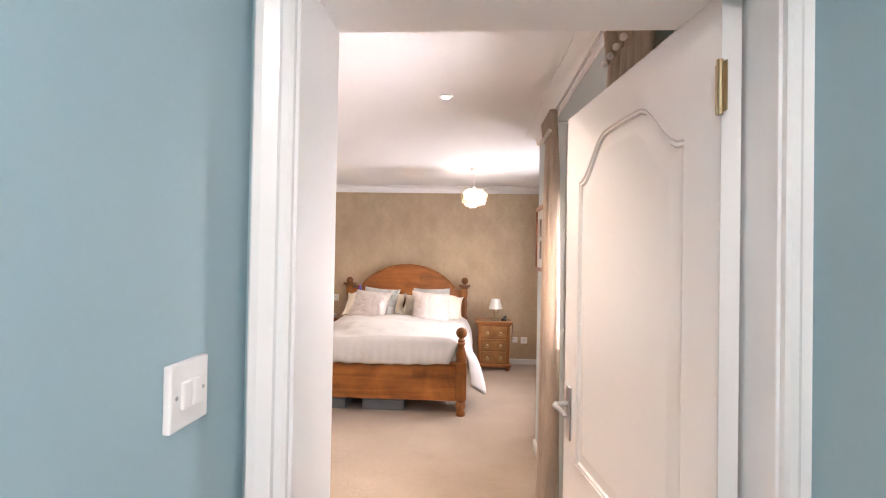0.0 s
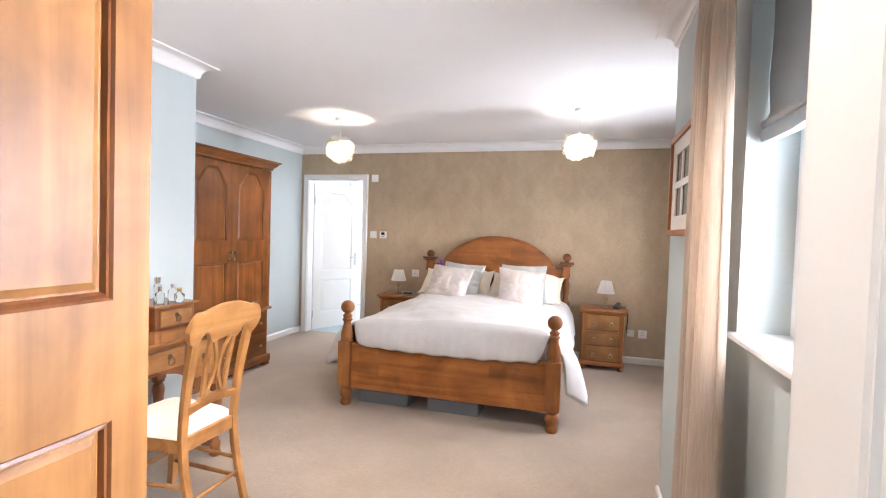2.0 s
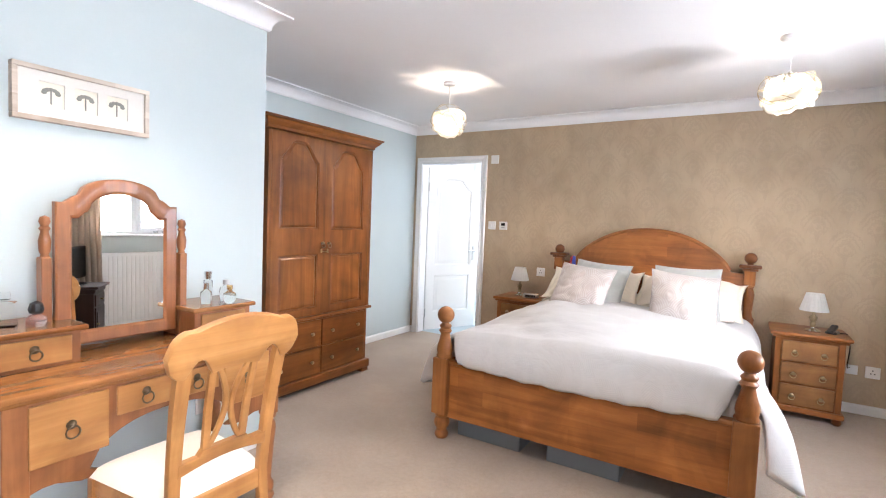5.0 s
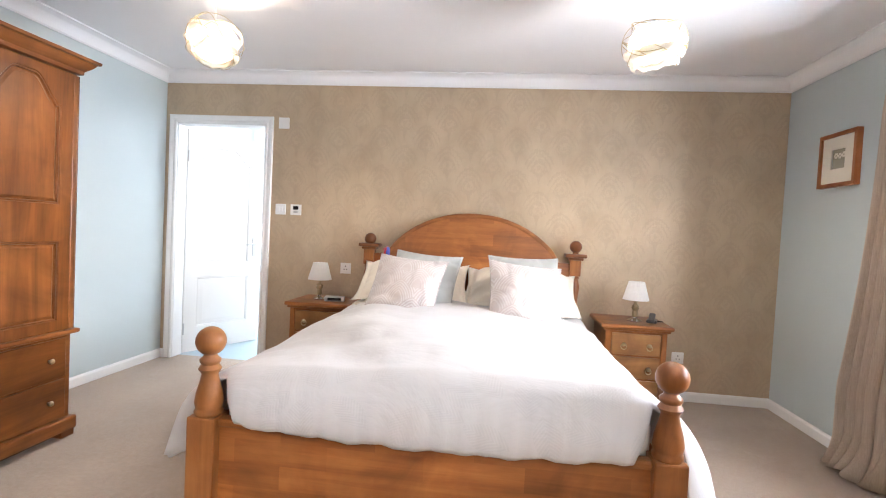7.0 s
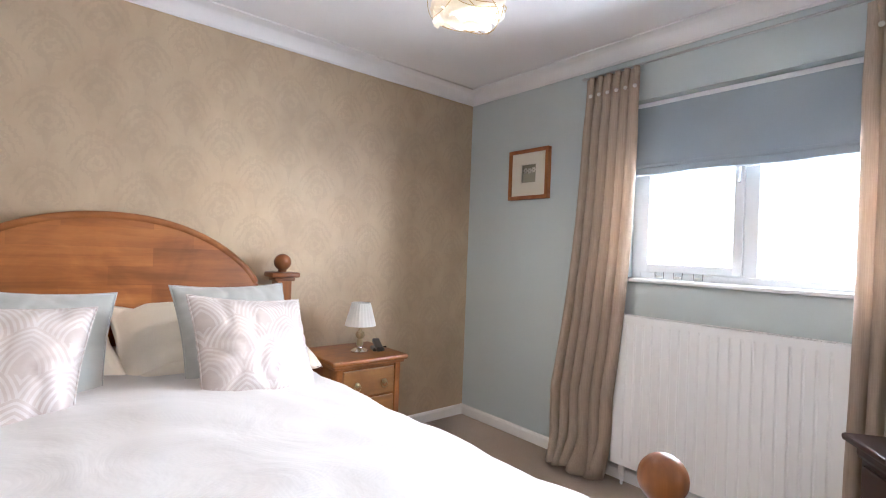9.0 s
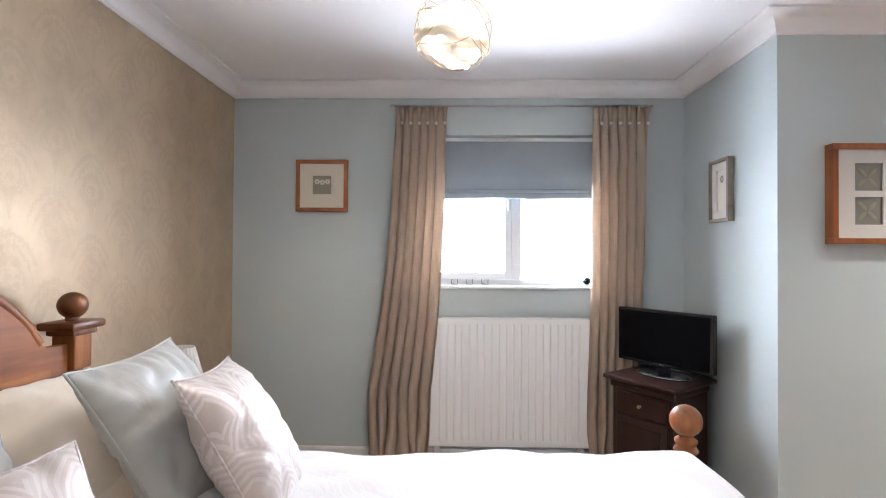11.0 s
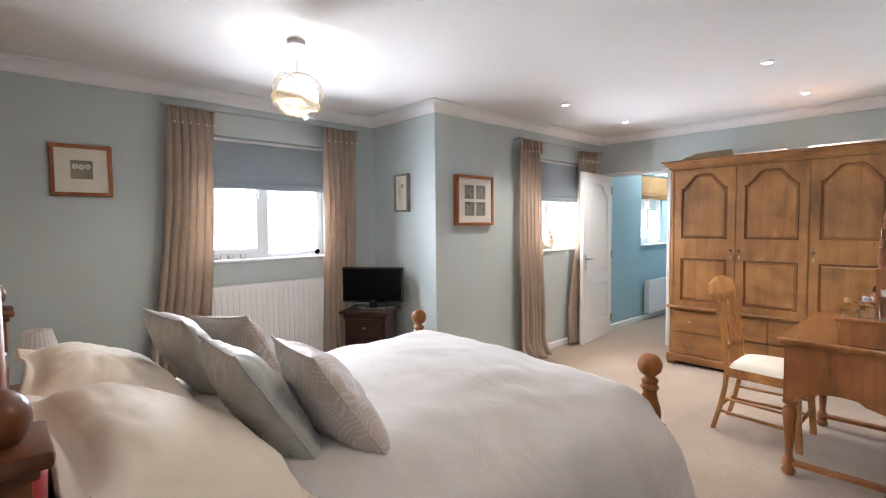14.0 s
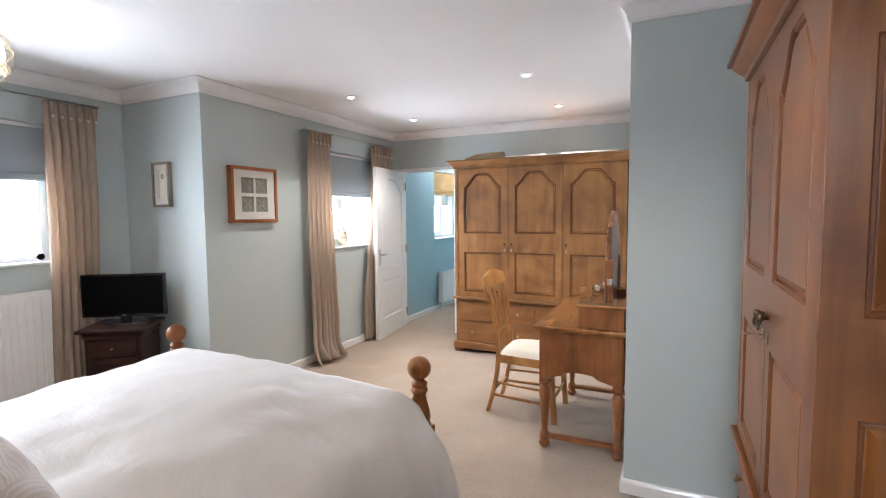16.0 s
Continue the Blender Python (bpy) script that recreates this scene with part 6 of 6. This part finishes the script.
# ---- television on its cabinet ----
def tv_cabinet(m):
    top = thing("tv_cabinet", label="small dark mahogany cabinet across the corner", category="cabinet")
    top.matrix_world = m
    part("body", block(-0.185, 0.185, -0.17, 0.17, 0.05, 0.60, 0.006), MAHOGANY, top)
    part("plinth", block(-0.198, 0.198, -0.185, 0.18, 0.0, 0.06, 0.010), MAHOGANY, top)
    part("frieze", block(-0.198, 0.198, -0.185, 0.18, 0.565, 0.612, 0.016), MAHOGANY, top)
    part("top", block(-0.226, 0.226, -0.215, 0.20, 0.612, 0.638, 0.010), MAHOGANY, top)
    d = part("drawer", block(-0.155, 0.155, -0.182, -0.168, 0.44, 0.55, 0.004), MAHOGANY, top)
    knob(d, 0, -0.182, 0.495, BRASS, 0.010)
    d = part("door", block(-0.155, 0.155, -0.182, -0.168, 0.08, 0.425, 0.004), MAHOGANY, top)
    part("door_panel", block(-0.12, 0.12, -0.187, -0.18, 0.125, 0.38, 0.006), MAHOGANY, d)
    knob(d, 0.14, -0.182, 0.27, BRASS, 0.010)
    return top


def television(m):
    top = thing("television", label="small black flat television on a glossy oval stand", category="television")
    top.matrix_world = m
    part("housing", block(-0.285, 0.285, -0.018, 0.03, 0.052, 0.37, 0.008), BLACK, top)
    part("screen", block(-0.27, 0.27, -0.021, -0.017, 0.07, 0.355, 0.001), SCREEN, top, "dark switched-off screen")
    part("badge", block(-0.015, 0.015, -0.0205, -0.018, 0.057, 0.064), STEEL, top)
    part("neck", block(-0.035, 0.035, -0.006, 0.02, 0.015, 0.06, 0.004), BLACK, top)
    part("foot", lathe([(0.15, 0.0), (0.152, 0.008), (0.145, 0.014), (0.04, 0.018)], 32, None, Matrix.Diagonal((1, 0.62, 1, 1))), BLACK, top, "", True, 40)
    part("foot_trim", tube([(0.155 * math.cos(i * 0.1963), 0.097 * math.sin(i * 0.1963), 0.006) for i in range(32)], 0.003, 6, None, True), CHROME, top, "chrome rim", True)
    return top


SCREEN = Mat("television_screen", (0.004, 0.004, 0.005), 0.22, 0.0, Specular_IOR_Level=0.05).mat
YAW_TV = -144
tv_cabinet(pose(1.015, 4.28, 0, 0, 0, YAW_TV))
television(pose(1.02, 4.255, 0.638, 0, 0, YAW_TV))


# ---- ceiling pendants ----
def shade_material():
    m = Mat("pale_wound_ribbon", (0.9, 0.85, 0.74), 0.7)
    tr = m.node("ShaderNodeBsdfTranslucent")
    tr.inputs[0].default_value = (0.93, 0.88, 0.78, 1)
    mx = m.node("ShaderNodeMixShader")
    mx.inputs[0].default_value = 0.45
    m.bump(m.noise(120, 3), 0.3, 0.002)
    m.link(m.bsdf.outputs[0], mx.inputs[1])
    m.link(tr.outputs[0], mx.inputs[2])
    m.link(mx.outputs[0], m.tree.nodes["Material Output"].inputs["Surface"])
    return m.mat


RIBBON = shade_material()
WIRE = metal("gold_wire", (0.55, 0.42, 0.2), 0.35)
BULB = glowing("lit_bulb", (1.0, 0.82, 0.55), 30)


def pendant(x, y, seed, label):
    top = thing("pendant_light", (x, y, H), 0, label, "ceiling light", "pendant lights")
    rnd = random.Random(seed)
    part("rose", lathe([(0.046, -0.026), (0.05, -0.020), (0.05, 0.0)], 24), PLASTIC, top, "", True, 40)
    part("flex", tube([(0, 0, -0.02), (0.001, 0, -0.20)], 0.003, 6), PLASTIC, top)
    part("lampholder", lathe([(0.014, -0.245), (0.016, -0.215), (0.010, -0.2)], 14), PLASTIC, top, "", True, 40)
    part("bulb", lathe(ball_profile(0.008, -0.285, 5), 10), BULB, top, "", True)
    zc = -0.303
    # inner diffuser, added to shape the light, open at the top with a ragged edge
    bm = bmesh.new()
    n, k = 120, 16
    edge = [rnd.choice((46, 44, 45, 43, 47, 52, 44, 45, 36, 24, 4, -18)) + rnd.uniform(-2, 2) for _ in range(n)]
    rows = []
    for j in range(k + 1):
        row = []
        for i in range(n):
            la = radians(-86 + (86 + edge[i]) * j / k)
            row.append(bm.verts.new((0.116 * math.cos(la) * math.cos(2 * math.pi * i / n), 0.116 * math.cos(la) * math.sin(2 * math.pi * i / n), zc + 0.102 * math.sin(la))))
        rows.append(row)
    # slits cut to throw streaks of light on the ceiling and walls
    slits = set()
    for lo, hi, count, longest in ((4, 9, 34, 3), (9, 13, 44, 7)):
        for _ in range(count):
            c, start, ln = rnd.randrange(n), rnd.randrange(lo, hi), rnd.randrange(1, longest)
            slits |= {((c + (d // 2 if hi == 9 else 0)) % n, start + d) for d in range(ln)}
    for j, (p, q) in enumerate(zip(rows, rows[1:])):
        for i in range(n):
            if (i, j) not in slits:
                bm.faces.new((p[i], p[(i + 1) % n], q[(i + 1) % n], q[i]))
    bm.faces.new(rows[0])
    part("diffuser", bm, RIBBON, top, "", True)
    for i in range(3):
        # a wavy band wound round a tilted axis
        axis = pose(0, 0, 0, rnd.uniform(-36, 36), rnd.uniform(-36, 36), rnd.uniform(0, 360))
        r0, wid, p = rnd.uniform(0.122, 0.14), rnd.uniform(0.03, 0.045), rnd.uniform(0, 6.28)
        off = rnd.uniform(-0.07, 0.02)
        bm = bmesh.new()
        n = 54
        rings = []
        for k in range(n):
            a = 2 * math.pi * k / n
            rr = math.sqrt(max(0.003, r0 * r0 - off * off)) + 0.006 * math.sin(5 * a + p)
            wv = 0.010 * math.sin(3 * a + p) + 0.005 * math.sin(11 * a)
            rings.append([bm.verts.new((rr * q * math.cos(a), rr * q * math.sin(a), off + wv + dz)) for dz, q in ((-wid / 2, 0.93), (-wid / 5, 1.0), (wid / 5, 1.0), (wid / 2, 0.93))])
        for k in range(n):
            s, t = rings[k], rings[(k + 1) % n]
            for j in range(3):
                bm.faces.new((s[j], t[j], t[j + 1], s[j + 1]))
        bm.transform(Matrix.Translation((0, 0, zc)) @ axis)
        part("ribbon", bm, RIBBON, top, "", True)
    for i in range(7):
        axis = Matrix.Translation((0, 0, zc)) @ pose(0, 0, 0, rnd.uniform(-50, 50), rnd.uniform(-50, 50), 0)
        r0, p = rnd.uniform(0.138, 0.146), rnd.uniform(0, 6.28)
        part("wire", tube([axis @ Vector((r0 * math.cos(a), r0 * math.sin(a), 0.012 * math.sin(3 * a + p))) for a in [2 * math.pi * k / 40 for k in range(40)]], 0.0014, 5, None, True), WIRE, top, "thin gold wire")
    return top


pendant(-0.015, 5.462, 4, "lit pendant with a pale wound-ribbon ball shade")
pendant(-2.224, 5.462, 9, "lit pendant with a pale wound-ribbon ball shade")

LENS = glowing("lit_downlight", (1.0, 0.93, 0.82), 22)
# the last of these, in the hall, is unseen and added for its light
for x, y in ((-0.21, 3.05), (-0.21, 1.95), (-1.715, 3.02), (-1.715, 1.91), (0.03, -0.55)):
    st = thing("downlight", (x, y, H), 0, "small lit recessed downlight with a white rim", "ceiling light", "ceiling downlights")
    part("rim", lathe([(0.028, -0.012), (0.040, -0.008), (0.043, 0.0), (0.03, 0.0), (0.026, -0.006)], 24, None, None, False), UPVC, st, "", True, 40)
    part("lens", lathe([(0.001, -0.016), (0.016, -0.015), (0.025, -0.011), (0.026, -0.002)], 20), LENS, st)


# ---- switches, sockets, alarm, thermostat ----
def plate(m, label, category, rockers=0, pins=0, w=0.087, h=0.087, dark=False):
    top = thing("wall_plate", label=label, category=category)
    top.matrix_world = m
    part("plate", block(-w / 2, w / 2, -0.011, 0, -h / 2, h / 2, 0.003), PLASTIC, top)
    for i in range(rockers):
        x = (i - (rockers - 1) / 2) * 0.024
        part("rocker", block(x - 0.010, x + 0.010, -0.0155, -0.010, -0.018, 0.018, 0.002), PLASTIC, top)
    for x, z in ((0, 0.016), (-0.011, -0.008), (0.011, -0.008))[:pins]:
        part("socket_slot", block(x - 0.0035, x + 0.0035, -0.0118, -0.010, z - 0.004, z + 0.004), BLACK, top)
    if rockers:
        for x in (-w / 2 + 0.013, w / 2 - 0.013):
            part("screw", lathe([(0.003, 0.010), (0.003, 0.0118)], 8, None, pose(x, 0, 0, 90)), STEEL, top)
    if dark:
        part("display", block(-0.022, 0.022, -0.0125, -0.010, 0.0, 0.030), BLACK, top)
        part("button", block(-0.018, 0.018, -0.0125, -0.010, -0.026, -0.012), STEEL, top)
    return top


plate(pose(-2.50, YN, 2.025), "small white alarm box high on the wall", "alarm", 0, 0, 0.09, 0.09)
plate(pose(-2.503, YN, 1.316), "white light switch on the wallpapered wall", "light switch", 2)
plate(pose(-2.370, YN, 1.317), "white thermostat with a small dark display", "thermostat", 0, 0, 0.092, 0.087, True)
plate(pose(-1.925, YN, 0.858), "white socket above the bedside chest", "socket", 0, 3)
plate(pose(0.585, YN, 0.33), "white telephone socket low on the wall", "socket", 0, 0, 0.07, 0.07)
plate(pose(0.707, YN, 0.327), "white power socket low on the wall", "socket", 0, 3)
plate(pose(XW, 3.62, 0.345, 0, 0, 90), "white double socket under the dressing table", "socket", 0, 3, 0.146, 0.087)
plate(pose(HALL_W, 0.80, 1.29, 0, 0, 90), "white double light switch on the teal wall", "light switch", 2)

# ---- things on top of the wardrobe and the sills ----
BASKET = cloth("tan_wicker", (0.45, 0.33, 0.2), 0.8, 60, 0.6, 0.25, 0.0)
bm = bmesh.new()
for i in range(7):
    tube([(-0.20 + 0.004 * i, -0.02 + 0.006 * i, 0.008 + 0.012 * i), (-0.05, 0.02, 0.012 + 0.011 * i), (0.12, 0.0, 0.006 + 0.010 * i), (0.24, -0.03, 0.006 + 0.004 * i)], 0.010, 6, bm)
solid("dried_bundle", bm, BASKET, "flattened tan wicker bundle on top of the wardrobe", "bundle", pose(-0.95, 1.72, 1.975, 0, 0, 10), True)
bm = bmesh.new()
for i in range(5):
    block(-0.21 + 0.004 * i, 0.21 - 0.003 * i, -0.15, 0.15 - 0.004 * i, 0.006 * i, 0.006 * i + 0.005, 0.001, bm)
solid("paper_stack", bm, PLASTIC, "stack of white papers on top of the wardrobe", "paper", pose(-1.38, 1.70, 1.975, 0, 0, -4))
bm = block(-0.26, 0.26, -0.16, 0.16, 0, 0.03, 0.006)
solid("white_case", bm, PLASTIC, "flat white box on top of the wardrobe", "box", pose(-1.98, 1.66, 1.975))

CERAMIC = Mat("painted_ceramic", (0.62, 0.55, 0.4), 0.3)
CERAMIC.color(CERAMIC.ramp(CERAMIC.noise(24, 3), [(0.42, (0.72, 0.68, 0.58)), (0.55, (0.5, 0.33, 0.16)), (0.62, (0.3, 0.3, 0.16))]))
st = thing("vase", (XE + 0.075, 2.19, WIN_B[2] + 0.018), 0, "small patterned ceramic ginger jar on the sill", "vase")
part("body", lathe([(0.03, 0), (0.034, 0.01), (0.048, 0.05), (0.056, 0.10), (0.05, 0.14), (0.028, 0.165), (0.026, 0.18)], 20), CERAMIC.mat, st, "", True, 50)
part("lid", lathe([(0.03, 0.18), (0.03, 0.19), (0.016, 0.205), (0.006, 0.212), (0.010, 0.222), (0.001, 0.23)], 16), CERAMIC.mat, st, "", True, 50)
zs = WIN_A[2] + 0.018
st = thing("sill_ornament", (XE2 + 0.06, 4.575, zs), 0, "dark glass ball ornament on the window sill", "ornament")
part("stand", lathe([(0.02, 0), (0.022, 0.004), (0.012, 0.012)], 14), STEEL, st, "", True)
part("ball", lathe(ball_profile(0.025, 0.034, 8), 16), SCREEN, st, "", True)
for i, y in enumerate((5.245, 5.348, 5.447)):
    st = thing("tealight_cup", (XE2 + 0.07, y, zs), 0, "small clear glass tealight cup on the sill", "candle holder", "tealights on the sill")
    part("cup", lathe([(0.016, 0), (0.022, 0.004), (0.024, 0.04), (0.021, 0.04), (0.019, 0.008)], 14, None, None, False), CLEAR, st, "", True, 50)
    part("candle", lathe([(0.017, 0.008), (0.017, 0.02)], 12), SHEET, st, "", True, 40)

# ---- bush outside the windows ----
# leaf and bark colours are paled to stand for the glare outside
LEAFM = Mat("pale_leaf", (0.10, 0.13, 0.05), 0.6)
LEAFM.color(LEAFM.vary((0.82, 0.72, 0.66), 0.15, 3, 20))
BARK = paint("bark", (0.75, 0.66, 0.6), 0.9)


def bush(x, y, hgt, spread, seed, label):
    top = thing("shrub", (x, y, -0.6), 0, label, "shrub")
    rnd = random.Random(seed)
    tips = []
    bm = bmesh.new()
    for i in range(14):
        a, s = rnd.uniform(0, 6.28), rnd.uniform(0.3, 1.0)
        pts = [Vector((0.05 * math.cos(a), 0.05 * math.sin(a), 0))]
        for k in range(1, 5):
            q = k / 4
            pts.append(Vector((spread * s * q ** 1.3 * math.cos(a) + rnd.uniform(-0.08, 0.08), spread * s * q ** 1.3 * math.sin(a) + rnd.uniform(-0.08, 0.08), hgt * q * (1.1 - 0.35 * s))))
        tube(pts, [0.03, 0.022, 0.016, 0.010, 0.005], 6, bm)
        tips += pts[2:]
    part("branch", bm, BARK, top)
    verts, faces = [], []
    for i in range(420):
        c = rnd.choice(tips) + Vector((rnd.gauss(0, 0.16), rnd.gauss(0, 0.16), rnd.gauss(0, 0.14)))
        r = Euler((rnd.uniform(0, 6), rnd.uniform(0, 6), rnd.uniform(0, 6))).to_matrix()
        l = rnd.uniform(0.03, 0.055)
        base = len(verts)
        verts += [c + r @ Vector(p) for p in ((-l, 0, 0), (0, -l * 0.45, l * 0.1), (l, 0, 0), (0, l * 0.45, l * 0.1))]
        faces.append((base, base + 1, base + 2, base + 3))
    mesh = bpy.data.meshes.new("leaves")
    mesh.from_pydata(verts, [], faces)
    mesh.materials.append(LEAFM.mat)
    ob = new("leaves", mesh)
    ob.parent = top
    tagged(ob, kind="stuff")
    return top


bush(7.2, 2.9, 2.9, 1.0, 3, "leafy garden shrub outside the bedroom window")
